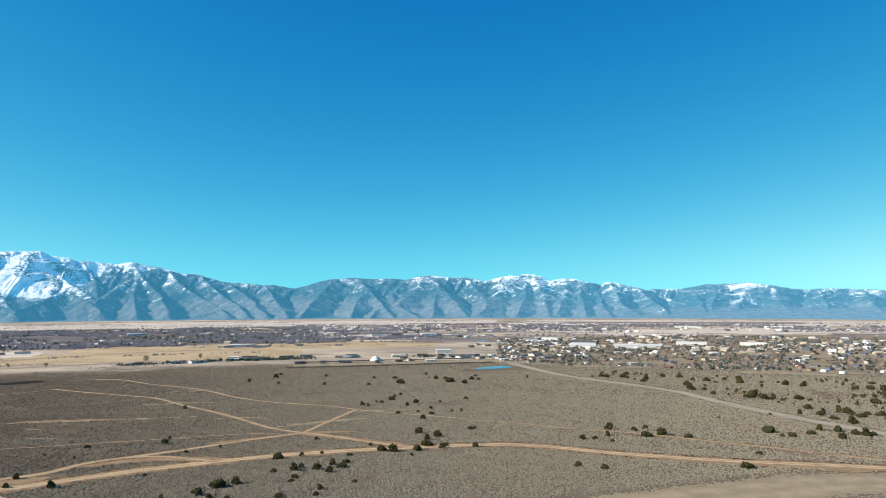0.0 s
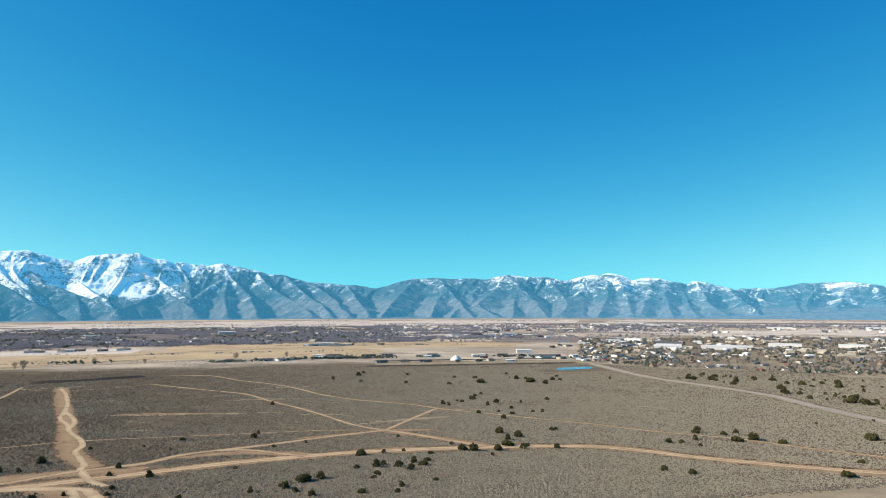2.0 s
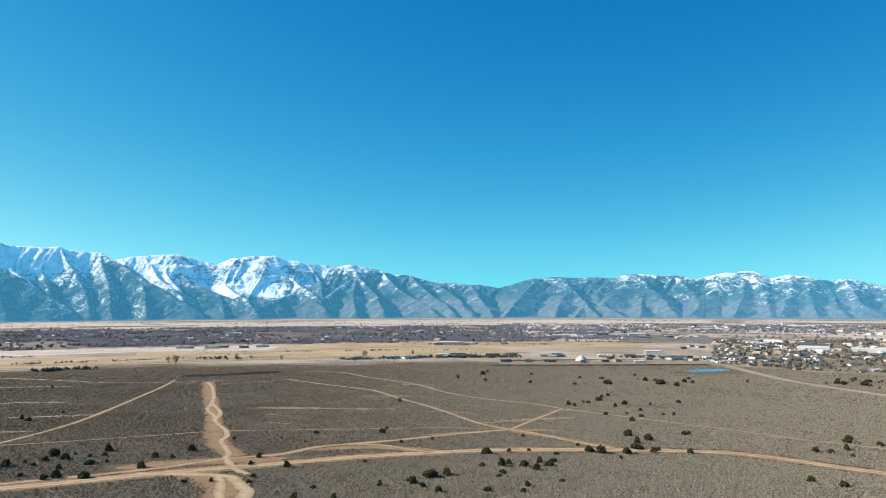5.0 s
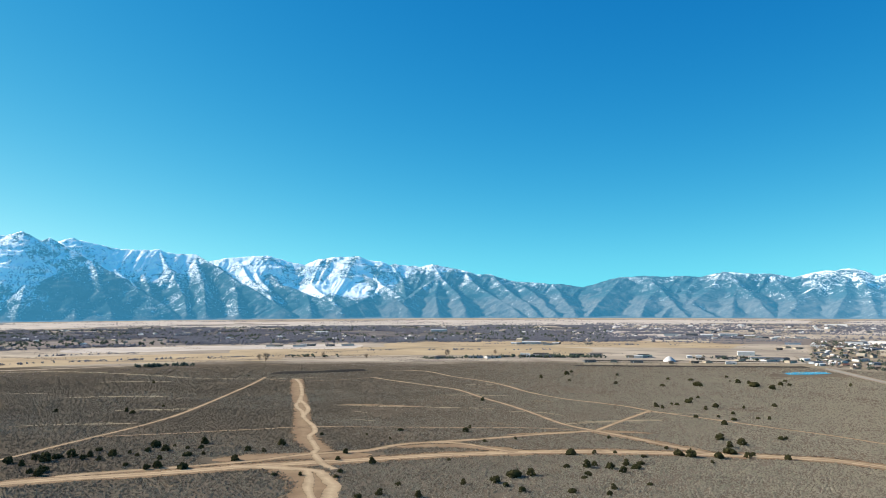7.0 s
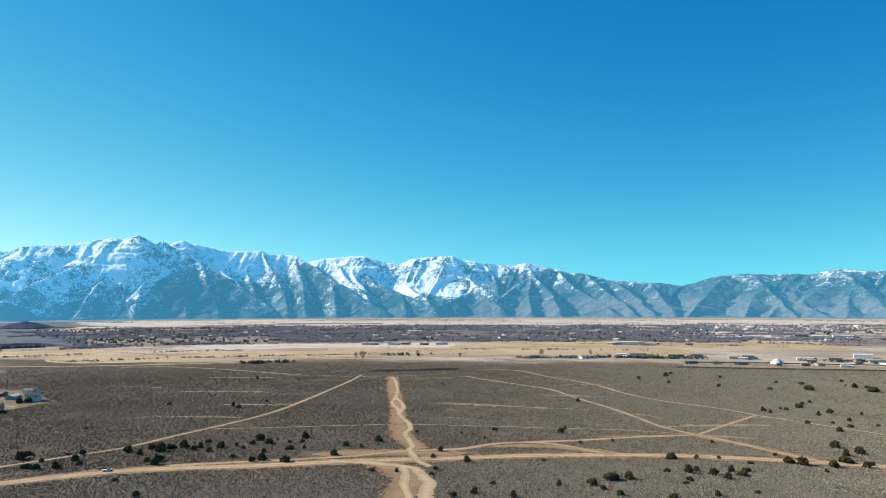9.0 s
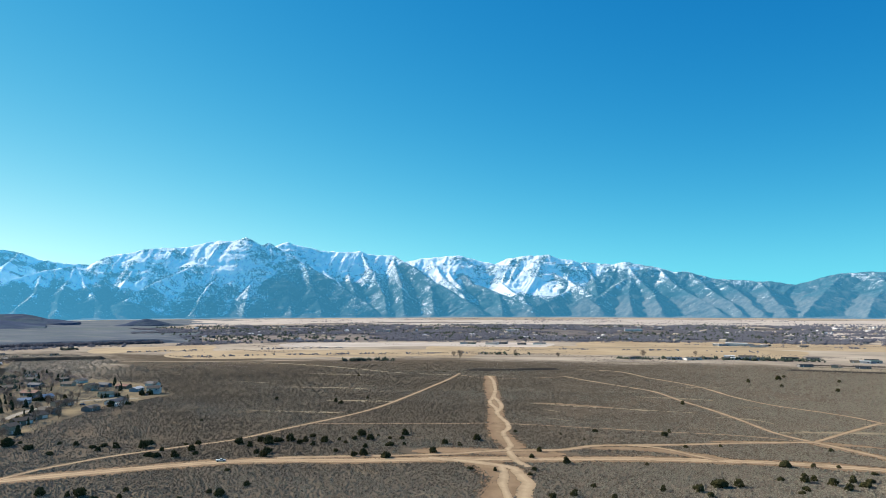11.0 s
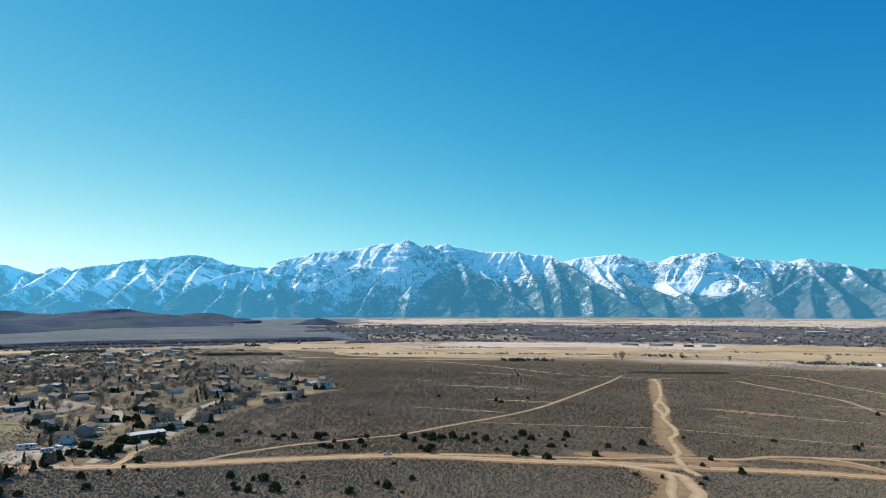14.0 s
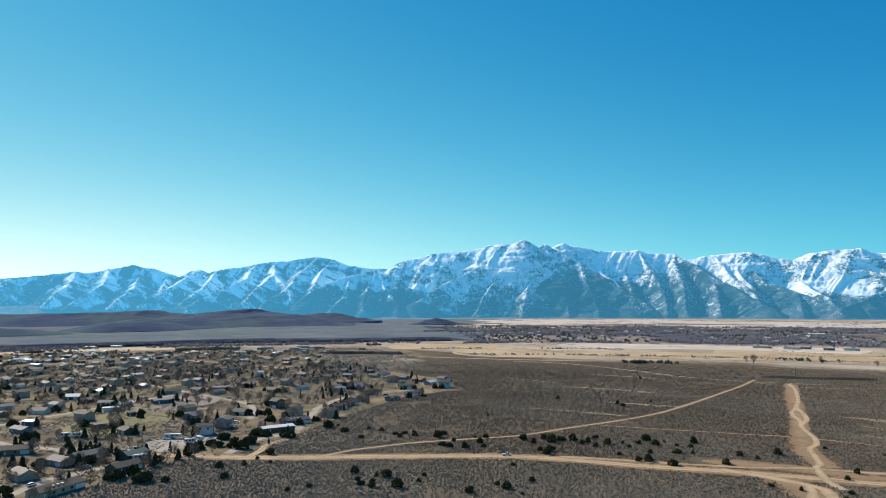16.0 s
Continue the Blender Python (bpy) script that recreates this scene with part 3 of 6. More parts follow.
ridge(330, -0.06, (52.05, 4780, 480), (51.47, 4752, 446), (50.48, 4695, 396), (49.15, 4610, 335), (47.83, 4525, 269), (46.52, 4425, 195), (45.22, 4326, 131), (44.37, 4255, 84), (43.53, 4198, 36))
ridge(215, 0.1, (54.55, 4837, 486), (56.39, 4681, 366), (58.67, 4539, 268), (60.72, 4397, 178), (61.94, 4297, 112))
ridge(260, -0.02, (52.05, 4780, 480), (52.84, 4596, 330), (53.31, 4397, 180), (53.78, 4198, 37))
ridge(310, -0.05, (52.05, 4780, 480), (50.95, 4539, 290), (50.3, 4354, 144), (50.09, 4198, 26))
ridge(240, 0.03, (53.73, 4837, 520), (55.25, 4581, 301), (56.85, 4354, 128), (57.31, 4226, 51))
ridge(250, 0.06, (60.95, 4851, 427), (61.85, 4638, 268), (62.75, 4439, 141), (62.66, 4255, 58))
ridge(250, 0.08, (58.67, 4851, 442), (59.49, 4709, 323), (61.17, 4553, 221))
ridge(310, -0.06, (49.15, 4610, 335), (48.51, 4383, 178), (47.87, 4198, 43))
# the ridge behind it
ridge(290, 0.2, (52.06, 4955, 427), (50.92, 4955, 489), (50.47, 4955, 500), (50.02, 4955, 484), (48.91, 4955, 467), (47.8, 4955, 442), (46.47, 4955, 436), (45.37, 4955, 438), (44.63, 4955, 441), (44.08, 4955, 421), (43.0, 4955, 415), (42.15, 4951, 413))
ridge(350, -0.1, (42.15, 4951, 413), (41.31, 4865, 369), (40.08, 4738, 298), (39.27, 4638, 247), (38.07, 4496, 183), (36.88, 4368, 121), (35.72, 4255, 70), (34.96, 4198, 33))
ridge(330, 0.03, (44.63, 4955, 441), (43.8, 4752, 292), (42.98, 4454, 142), (42.68, 4212, 36))
ridge(280, 0.18, (50.47, 4955, 500), (48.26, 4780, 336), (46.08, 4539, 180), (44.38, 4269, 58))
ridge(300, 0.0, (42.15, 4951, 413), (41.68, 4667, 250), (41.3, 4354, 107), (41.2, 4198, 33))
ridge(320, 0.0, (46.47, 4955, 436), (45.85, 4752, 276), (45.01, 4439, 125))
ridge(330, -0.05, (39.27, 4638, 247), (39.1, 4411, 133), (38.93, 4198, 36))
# the third ridge
ridge(240, 0.16, (43.03, 4865, 289), (41.11, 4955, 370), (40.05, 4955, 390), (39.22, 4955, 400), (38.2, 4955, 405), (37.39, 4955, 411), (36.87, 4955, 413), (36.19, 4955, 397), (35.22, 4955, 372), (34.06, 4943, 355), (33.31, 4922, 319), (32.21, 4780, 242))
ridge(280, -0.1, (36.87, 4955, 413), (36.7, 4837, 304), (35.67, 4667, 209), (33.76, 4496, 147), (31.91, 4326, 88), (30.65, 4212, 46))
ridge(240, 0.06, (35.22, 4955, 372), (34.1, 4809, 253), (32.62, 4610, 157), (31.46, 4454, 100))
ridge(230, 0.05, (39.22, 4955, 400), (38.12, 4723, 255), (36.68, 4439, 138), (35.73, 4212, 42))
ridge(250, 0.05, (37.39, 4955, 411), (37.55, 4780, 285), (36.48, 4525, 156))
ridge(260, -0.1, (33.76, 4496, 147), (33.59, 4340, 88), (33.43, 4184, 34))
# the massif with the snow bowl
ridge(240, 0.12, (34.27, 4955, 323), (33.68, 4955, 358), (32.91, 4955, 392), (31.78, 4955, 407), (30.67, 4955, 410), (30.13, 4955, 409), (29.66, 4955, 418), (29.17, 4955, 399), (28.55, 4955, 379), (27.85, 4955, 377), (27.11, 4955, 354))
ridge(260, -0.05, (26.69, 4955, 361), (25.84, 4955, 348), (24.66, 4955, 342), (23.87, 4955, 358), (23.27, 4955, 351), (22.25, 4955, 330), (21.22, 4955, 316), (20.18, 4955, 287), (19.13, 4955, 284), (18.06, 4955, 258), (16.99, 4955, 232), (15.91, 4955, 229), (14.16, 4955, 213), (13.28, 4955, 214), (11.95, 4955, 194))
ridge(300, -0.05, (30.71, 4955, 363), (29.6, 4865, 309), (28.4, 4738, 237))
ridge(230, 0.1, (29.64, 4955, 415), (28.56, 4865, 286), (27.83, 4695, 212), (26.16, 4468, 126))
ridge(210, -0.15, (31.02, 4212, 59), (29.53, 4340, 106), (27.96, 4496, 168), (26.54, 4340, 109), (25.67, 4212, 56))
ridge(280, -0.03, (26.81, 4955, 360), (26.2, 4809, 241), (25.85, 4525, 133))
ridge(240, -0.05, (23.87, 4955, 358), (23.25, 4837, 276), (24.42, 4610, 191), (25.96, 4340, 106))
ridge(230, -0.1, (23.25, 4837, 276), (21.72, 4496, 149), (21.03, 4198, 44))
ridge(230, -0.12, (23.25, 4837, 276), (23.5, 4496, 149), (23.3, 4198, 45))
ridge(240, -0.1, (21.22, 4955, 316), (20.07, 4667, 187), (18.12, 4368, 94), (16.74, 4184, 26))
ridge(240, -0.12, (19.13, 4955, 284), (17.71, 4638, 166), (16.02, 4340, 77), (15.36, 4170, 23))
ridge(230, -0.12, (16.99, 4955, 232), (15.11, 4525, 115), (13.92, 4184, 25))
ridge(220, -0.12, (14.16, 4955, 213), (13.27, 4553, 115), (12.38, 4184, 24))
# the crests to the right
ridge(290, -0.06, (12.17, 4955, 186), (10.62, 4955, 218), (9.72, 4955, 241), (8.82, 4951, 257), (7.01, 4951, 264), (5.65, 4951, 256), (4.28, 4951, 260), (2.91, 4951, 252), (2.23, 4951, 264))
ridge(255, 0.0, (2.23, 4951, 264), (1.32, 4951, 283), (0.41, 4951, 275), (-0.73, 4951, 266), (-1.86, 4951, 266), (-2.53, 4951, 254), (-3.43, 4951, 237), (-4.11, 4951, 253))
ridge(215, 0.1, (-3.43, 4951, 237), (-4.11, 4948, 253), (-5.45, 4945, 279), (-5.9, 4941, 274), (-6.57, 4938, 285), (-7.23, 4935, 285), (-7.88, 4932, 265), (-8.54, 4928, 237), (-9.19, 4925, 252), (-9.84, 4922, 255), (-10.7, 4919, 246), (-11.34, 4916, 215), (-12.18, 4912, 199), (-12.82, 4909, 225), (-13.12, 4906, 229), (-13.66, 4904, 220), (-14.49, 4899, 201), (-15.1, 4897, 189), (-16.31, 4894, 155), (-17.5, 4780, 114), (-19.05, 4610, 55))
# their spurs and foothills
ridge(290, -0.12, (8.82, 4951, 257), (9.71, 4638, 151), (10.96, 4312, 59), (11.36, 4170, 11))
ridge(230, -0.1, (7.01, 4951, 264), (6.01, 4695, 181), (4.97, 4425, 91), (3.92, 4160, 6))
ridge(230, -0.1, (6.01, 4695, 181), (6.92, 4468, 106), (7.46, 4170, 13))
ridge(260, -0.12, (2.91, 4951, 252), (3.92, 4695, 158), (4.1, 4496, 91), (2.83, 4269, 40), (1.93, 4160, 5))
ridge(260, -0.12, (4.1, 4496, 91), (5.42, 4297, 44), (5.87, 4160, 6))
ridge(225, -0.02, (1.32, 4951, 283), (2.37, 4667, 168), (3.47, 4439, 94))
ridge(225, -0.02, (1.32, 4951, 283), (0.1, 4667, 182), (-1.16, 4383, 90), (-1.87, 4184, 21))
ridge(250, -0.1, (0.41, 4951, 275), (0.55, 4610, 149), (0.88, 4170, 11))
ridge(230, 0.0, (-1.86, 4951, 266), (-2.75, 4723, 179), (-3.42, 4525, 118))
ridge(220, 0.0, (-6.57, 4951, 286), (-4.77, 4667, 177), (-3.68, 4468, 107), (-3.04, 4184, 27))
ridge(220, -0.06, (-6.56, 4837, 236), (-6.67, 4468, 116), (-5.85, 4170, 20))
ridge(200, 0.02, (-7.23, 4951, 285), (-7.95, 4610, 160), (-8.36, 4184, 27))
ridge(200, 0.0, (-9.84, 4951, 256), (-9.69, 4553, 137), (-9.05, 4198, 33))
ridge(200, -0.03, (-10.7, 4951, 247), (-10.97, 4525, 126), (-11.37, 4184, 27))
ridge(195, 0.0, (-13.04, 4922, 229), (-13.68, 4610, 143), (-14.44, 4297, 58))
ridge(190, 0.0, (-15.1, 4922, 190), (-16.22, 4553, 107), (-17.28, 4269, 48))
ridge(230, -0.1, (-11.97, 4922, 192), (-12.5, 4525, 108), (-12.98, 4184, 27))
# the low far range
ridge(205, 0.02, (-14.26, 4955, 131), (-16.32, 4955, 178), (-18.32, 4955, 180), (-19.1, 4955, 187), (-19.88, 4955, 197), (-20.27, 4955, 207), (-21.03, 4955, 206), (-22.16, 4955, 212), (-22.72, 4955, 208), (-23.27, 4955, 214), (-23.99, 4955, 206), (-24.7, 4955, 195), (-25.75, 4955, 176), (-26.78, 4955, 165), (-27.8, 4955, 170), (-28.46, 4955, 173), (-29.76, 4955, 168), (-31.64, 4955, 159), (-34.02, 4955, 150))
ridge(185, 0.06, (-23.27, 4955, 214), (-22.94, 4780, 139), (-22.54, 4397, 57))
ridge(180, 0.05, (-24.7, 4955, 195), (-25.09, 4752, 120), (-25.76, 4397, 54))
ridge(200, -0.1, (-19.1, 4955, 187), (-19.77, 4695, 106), (-20.21, 4326, 45))
ridge(190, 0.0, (-27.8, 4955, 170), (-28.17, 4723, 102), (-28.46, 4354, 45))
ridge(190, -0.02, (-21.03, 4955, 206), (-20.85, 4723, 119), (-20.59, 4383, 50))
ridge(190, 0.0, (-30.4, 4955, 164), (-30.99, 4723, 101), (-31.42, 4354, 46))


def range_height(bearing, r):
    """Height of the range at a bearing and distance: flanks fall from the ridges, cut by gullies down the fall line."""
    x, y = -np.sin(np.radians(bearing)) * r, np.cos(np.radians(bearing)) * r
    # a flattened plan, deeper than wide, in which every flank has one slope
    deep = 1.2
    u = 4550 * np.radians(bearing) + 36 * (fractal(x / 120, y / 120, 4) - 0.5)
    v = deep * (r + 26 * (fractal(x / 120 + 40, y / 120 + 70, 4) - 0.5))
    high, line, snow, cut = np.full(np.shape(r), -500.0), np.zeros(np.shape(r)), np.zeros(np.shape(r)), np.full(np.shape(r), 0.6)
    steep = np.interp(bearing, [2, 15, 26], [0.53, 0.59, 0.74])
    for k, (snow_line, hold, nodes) in enumerate(RIDGES):
        run = 0.0
        rough = 31.7 * k
        for (b0, r0, h0), (b1, r1, h1) in zip(nodes, nodes[1:]):
            ax, ay, bx, by = 4550 * radians(b0), deep * r0, 4550 * radians(b1), deep * r1
            dx, dy = bx - ax, by - ay
            length = math.hypot(dx, dy)
            near = (np.abs(u - (ax + bx) / 2) < abs(dx) / 2 + 620)
            cols = np.where(near.any(axis=0))[0]
            if not len(cols):
                continue
            c = slice(cols[0], cols[-1] + 1)
            uu, vv = u[:, c], v[:, c]
            s = np.clip(((uu - ax) * dx + (vv - ay) * dy) / (length * length), 0, 1)
            off = np.hypot(uu - ax - s * dx, vv - ay - s * dy)
            # gullies: coarse and fine, perpendicular to the ridge, deepening away from it
            along = run + s * length + 0.35 * off
            rib = 0.62 * fractal(along / 92 + rough, off / 1500 + rough, 3, True) + 0.38 * fractal(along / 30 + rough, off / 1100 + 5, 3, True)
            flank = h0 + (h1 - h0) * s - steep[:, c] * off + np.clip(off * 0.5, 0, 50) * (rib - 0.62) * 2.2
            win = flank > high[:, c]
            high[:, c] = np.where(win, flank, high[:, c])
            line[:, c] = np.where(win, snow_line, line[:, c])
            snow[:, c] = np.where(win, hold, snow[:, c])
            cut[:, c] = np.where(win, rib * np.clip(off / 40, 0, 1) + 0.62 * (1 - np.clip(off / 40, 0, 1)), cut[:, c])
            run += length
    high = high + np.clip(high / 150, 0, 1) * 8 * (fractal(x / 34, y / 34, 4, True, 0.6) - 0.6)
    apron = np.clip((r - 4110) / 330, 0, 1) ** 1.2 * np.interp(-bearing, [-100, -74, -64, -56, -40, -20, 5, 12, 18, 32], [84, 78, 55, 26, 24, 12, 12, 34, 52, 54])
    apron = apron + 9 * (fractal(x / 90, y / 90, 4) - 0.5) * np.clip((r - 4150) / 150, 0, 1)
    foot = np.clip((apron - high) / 16 + 0.5, 0, 1)
    return np.maximum(high, apron), line, snow, cut, foot, x, y


bearings = np.arange(-40, 99, 0.075)
dists = np.concatenate([np.linspace(4100, 4170, 8), np.linspace(4176, 4955, 150), [4962, 4972, 4985]])
D, B = np.meshgrid(dists, bearings, indexing="ij")
H, line, hold, gully, foot, X, Y = range_height(B, D)
H = np.where(D < 4105, -1.0, H)
H = np.where(D > 4960, np.minimum(H, H[-4]) - 3 * (D - 4955), H)
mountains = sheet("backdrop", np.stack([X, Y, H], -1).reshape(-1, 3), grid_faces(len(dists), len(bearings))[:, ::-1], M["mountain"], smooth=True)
line = line - np.interp(B, [-40, -10, 5, 22, 28, 45, 56, 64, 99], [10, 5, 20, 40, 60, 95, 110, 50, 12])
lie = 0.45 + hold + np.clip((H - line) / 480, np.interp(B, [20, 34, 66, 80], [-0.34, -0.14, -0.14, -0.2]), 0.21) + 0.50 * (fractal(X / 75, Y / 75, 4) - 0.5) + np.interp(B, [24, 36, 56, 62], [0.95, 0.5, 0.5, 0.9]) * (0.60 - gully)
for b0, h0, wide, tall, much in ((30.6, 182, 2.3, 50, 0.75), (33.2, 185, 1.2, 30, 0.45), (62.0, 190, 1.0, 22, 0.5)):
    lie = lie + much * np.exp(-((B - b0) / wide) ** 2 - ((H - h0) / tall) ** 2)
# open snow without trees: the left ranges, the high slopes and the bowl
calm = np.clip(0.85 * np.clip((B - 56) / 8, 0, 1) + 0.6 * np.clip((H - line - 40) / 120, 0, 1) * np.clip((B - 20) / 8, 0, 1) + 0.8 * np.exp(-((B - 30.5) / 2.6) ** 2 - ((H - 185) / 60) ** 2), 0, 1)
lie = lie + calm * (0.8 * (fractal(X / 62 + 3, Y / 62 + 8, 4) - 0.5) + 0.5 * (0.60 - gully))
paint(mountains, "calm", np.stack([calm, calm, calm, 0 * H + 1], -1))
# dry brush on the lower foothills, most of it to the right of the bowl
brush = np.clip((np.interp(-B, [-100, -60, -34, -26, -10, 8, 14, 40], [80, 60, 50, 135, 150, 130, 90, 90]) - H + 90 * (fractal(X / 70, Y / 70, 4) - 0.5)) / 60, 0, 1)
# strength of the painted haze glow by bearing, most to the left
air_haze = np.interp(B, [-40, -12, 0, 40, 56, 66, 80, 99], [0.55, 0.3, 0.06, 0.0, 0.15, 0.5, 0.95, 1.1])
paint(mountains, "lie", np.stack([np.clip(lie - foot, 0, 1), np.maximum(foot, 0.9 * brush), air_haze, 0 * H + 1], -1))
tagged(mountains, "snow-capped granite mountain range with dark conifer slopes", "mountain range", kind="structure")

# ---- terrace and dark hills on the left of the valley ----
def scrub_material(name, low, high, patch, streak):
    n = Nodes(name)
    c = n.mix(n.ramp(n.noise(0.006, 6, 0.6), 0.38, 0.62), low, high)
    c = n.mix(n.ramp(n.noise(0.0035, 4), 0.45, 0.6, 0, 0.85), c, patch)
    c = n.mix(n.ramp(n.noise(0.02, 5, squash=(1.3, 0.5, 1)), 0.54, 0.7, 0, 0.65), c, streak)
    c = n.mix(n.ramp(n.noise(0.12, 4), 0.5, 0.7, 0, 0.4), c, low)
    n.bump(n.noise(0.03, 6, 0.65), 0.8, 6)
    return n.done(c, 0.95, 0.0)


# both colours are shifted to blue, with the distance haze painted in
M["hill"] = scrub_material("hazy_volcanic_hill", (0.050, 0.068, 0.112), (0.076, 0.100, 0.148), (0.086, 0.124, 0.134), (0.120, 0.138, 0.152))
M["terrace"] = scrub_material("hazy_scrub_terrace", (0.098, 0.120, 0.146), (0.146, 0.164, 0.182), (0.114, 0.144, 0.148), (0.23, 0.225, 0.20))

# a flat terrace that ends towards the houses in a low scarp
tb, tr = np.arange(54.0, 100, 0.2), np.concatenate([np.linspace(1600, 1800, 60), np.linspace(1820, 4150, 50)])
D, B = np.meshgrid(tr, tb, indexing="ij")
X, Y = -np.sin(np.radians(B)) * D, np.cos(np.radians(B)) * D
scarp = np.interp(B, [56, 60, 66, 72, 76, 80, 86, 100], [1690, 1690, 1668, 1664, 1690, 1650, 1640, 1640]) + 34 * (fractal(X / 70, Y / 70, 4) - 0.5)
step = np.clip((D - scarp) / 22, 0, 1)
step = step * step * (3 - 2 * step) * np.clip((B - 57) / 3.0, 0, 1) * np.clip((4130 - D) / 700, 0, 1)
step = step * np.clip(1 - (D - 1800) / 500 * (1 - np.clip((B - 62) / 6, 0, 1)), 0, 1)
ragged = B - 58.5 + 9 * (fractal(X / 500, Y / 120, 4) - 0.5) + np.clip((D - 3000) / 300, 0, 4)
Z = 9.5 * step + 2.2 * step * (fractal(X / 160, Y / 160, 4) - 0.5) + np.where((D > scarp) & (ragged > 0) & (D < 4020), 0.9, -0.6) * (1 - np.clip(step * 30, 0, 1))
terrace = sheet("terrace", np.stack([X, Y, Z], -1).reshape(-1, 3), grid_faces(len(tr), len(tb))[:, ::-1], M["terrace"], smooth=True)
tagged(terrace, "grey scrub terrace ending in a dark low scarp", "terrace", kind="structure")
HILL_RIDGES = {
    "broad dark brown volcanic hill": (122, (80.5, 2900, 47), (78.6, 2900, 56), (77.2, 2900, 64), (75.6, 2900, 69), (74.6, 2900, 68), (73.5, 2860, 46), (72.4, 2800, 26), (71.2, 2740, 10)),
    "dark front shoulder of a brown hill": (70, (86.5, 2350, 14), (84.2, 2400, 36), (83.2, 2450, 44), (81.5, 2550, 36), (79.5, 2650, 34)),
    "long olive-brown hill ridge": (110, (97, 3300, 55), (92, 3300, 50), (89.0, 3250, 52), (86.0, 3250, 54), (84.0, 3250, 58), (82.8, 3250, 62), (81.6, 3250, 53), (79.5, 3200, 48), (77.5, 3200, 44)),
    "smaller dark rounded hill": (70, (72.3, 3350, 14), (71.2, 3350, 34), (70.2, 3350, 45), (69.0, 3350, 45), (67.6, 3330, 26), (66.2, 3320, 10)),
    "low dark mound on the valley floor": (36, (68.2, 3480, 10), (67.3, 3480, 22), (66.4, 3460, 20), (65.0, 3440, 6)),
    "small dark cone hill on the valley floor": (32, (62.2, 3000, 8), (61.2, 3000, 22), (60.6, 3000, 29), (60.1, 3000, 24), (58.8, 2990, 7), (57.2, 2980, 0)),
    "low dark foothill at the valley edge": (50, (97, 2150, 40), (92.5, 2180, 30), (90.0, 2200, 22), (88.2, 2200, 6)),
}


def hill(label, wide, *nodes):
    """A worn hill: flanks fall from a crest of bearing, distance and height, with shallow gullies."""
    lo, hi = min(n[0] for n in nodes) - 4, max(n[0] for n in nodes) + 4
    mid = sum(n[1] for n in nodes) / len(nodes)
    b, r = np.linspace(lo, hi, 120), np.linspace(mid - 560, mid + 240, 64)
    D, B = np.meshgrid(r, b, indexing="ij")
    X, Y = -np.sin(np.radians(B)) * D, np.cos(np.radians(B)) * D
    U, V = mid * np.radians(B) + 50 * (fractal(X / 150, Y / 150, 4) - 0.5), D + 50 * (fractal(X / 150 + 9, Y / 150 + 4, 4) - 0.5)
    Z = np.full(D.shape, -30.0)
    base = 8.0 * min(max((nodes[0][0] - 62.5) / 4, 0), 1)
    run = 0.0
    for (b0, r0, h0), (b1, r1, h1) in zip(nodes, nodes[1:]):
        ax, dx, dy = mid * radians(b0), mid * radians(b1 - b0), r1 - r0
        length = math.hypot(dx, dy)
        s = np.clip(((U - ax) * dx + (V - r0) * dy) / length**2, 0, 1)
        off = np.hypot(U - ax - s * dx, V - r0 - s * dy)
        rib = fractal((run + s * length + 0.3 * off) / 95 + b0, off / 420 + r0, 3, True)
        top = h0 + (h1 - h0) * s
        fall = np.exp(-(off / (wide * 2.6)) ** 2) * (1 - 0.12 * np.clip(off / wide, 0, 1))
        Z = np.maximum(Z, (top + 12 - base) * fall - 12 + np.clip(off / 60, 0, 1) * fall * 0.40 * top * (rib - 0.62))
        run += length
    Z = Z + base
    Z = np.where(Z < base + 0.6, Z - 10, Z)
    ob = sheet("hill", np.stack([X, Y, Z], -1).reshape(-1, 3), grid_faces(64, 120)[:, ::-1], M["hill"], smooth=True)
    return tagged(ob, label, "hill", "dark hills in the valley", "structure")


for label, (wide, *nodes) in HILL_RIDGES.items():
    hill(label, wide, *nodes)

# ---- plants ----
rng = np.random.RandomState(11)


def hump(upper):
    """A low rounded tuft: a square foot, a smaller turned top."""
    a = np.arange(4) * math.pi / 2
    low = np.stack([np.cos(a), np.sin(a), 0 * a - 0.1], 1)
    if upper == 2:
        v = np.vstack([low, [[0.45, 0.1, 0.85], [-0.45, -0.1, 0.8]]])
        return v, np.array([(0, 1, 4), (1, 5, 4), (1, 2, 5), (2, 3, 5), (3, 4, 5), (3, 0, 4)])
    if upper == 1:
        return np.vstack([low, [[0.1, 0.0, 0.95]]]), np.array([(0, 1, 4), (1, 2, 4), (2, 3, 4), (3, 0, 4)])
    b = a + math.pi / 4
    v = np.vstack([low, np.stack([0.68 * np.cos(b), 0.68 * np.sin(b), 0 * b + 0.78], 1)])
    f = []
    for i in range(4):
        j = (i + 1) % 4
        f += [(i, j, 4 + i), (j, 4 + j, 4 + i)]
    return v, np.array(f + [(4, 5, 6), (4, 6, 7)])


def puff():
    """An eight-sided ball, to be jittered."""
    v = np.array([(1, 0, 0), (0, 1, 0), (-1, 0, 0), (0, -1, 0), (0, 0, 1), (0, 0, -1)], float)
    return v, np.array([(0, 1, 4), (1, 2, 4), (2, 3, 4), (3, 0, 4), (1, 0, 5), (2, 1, 5), (3, 2, 5), (0, 3, 5)])


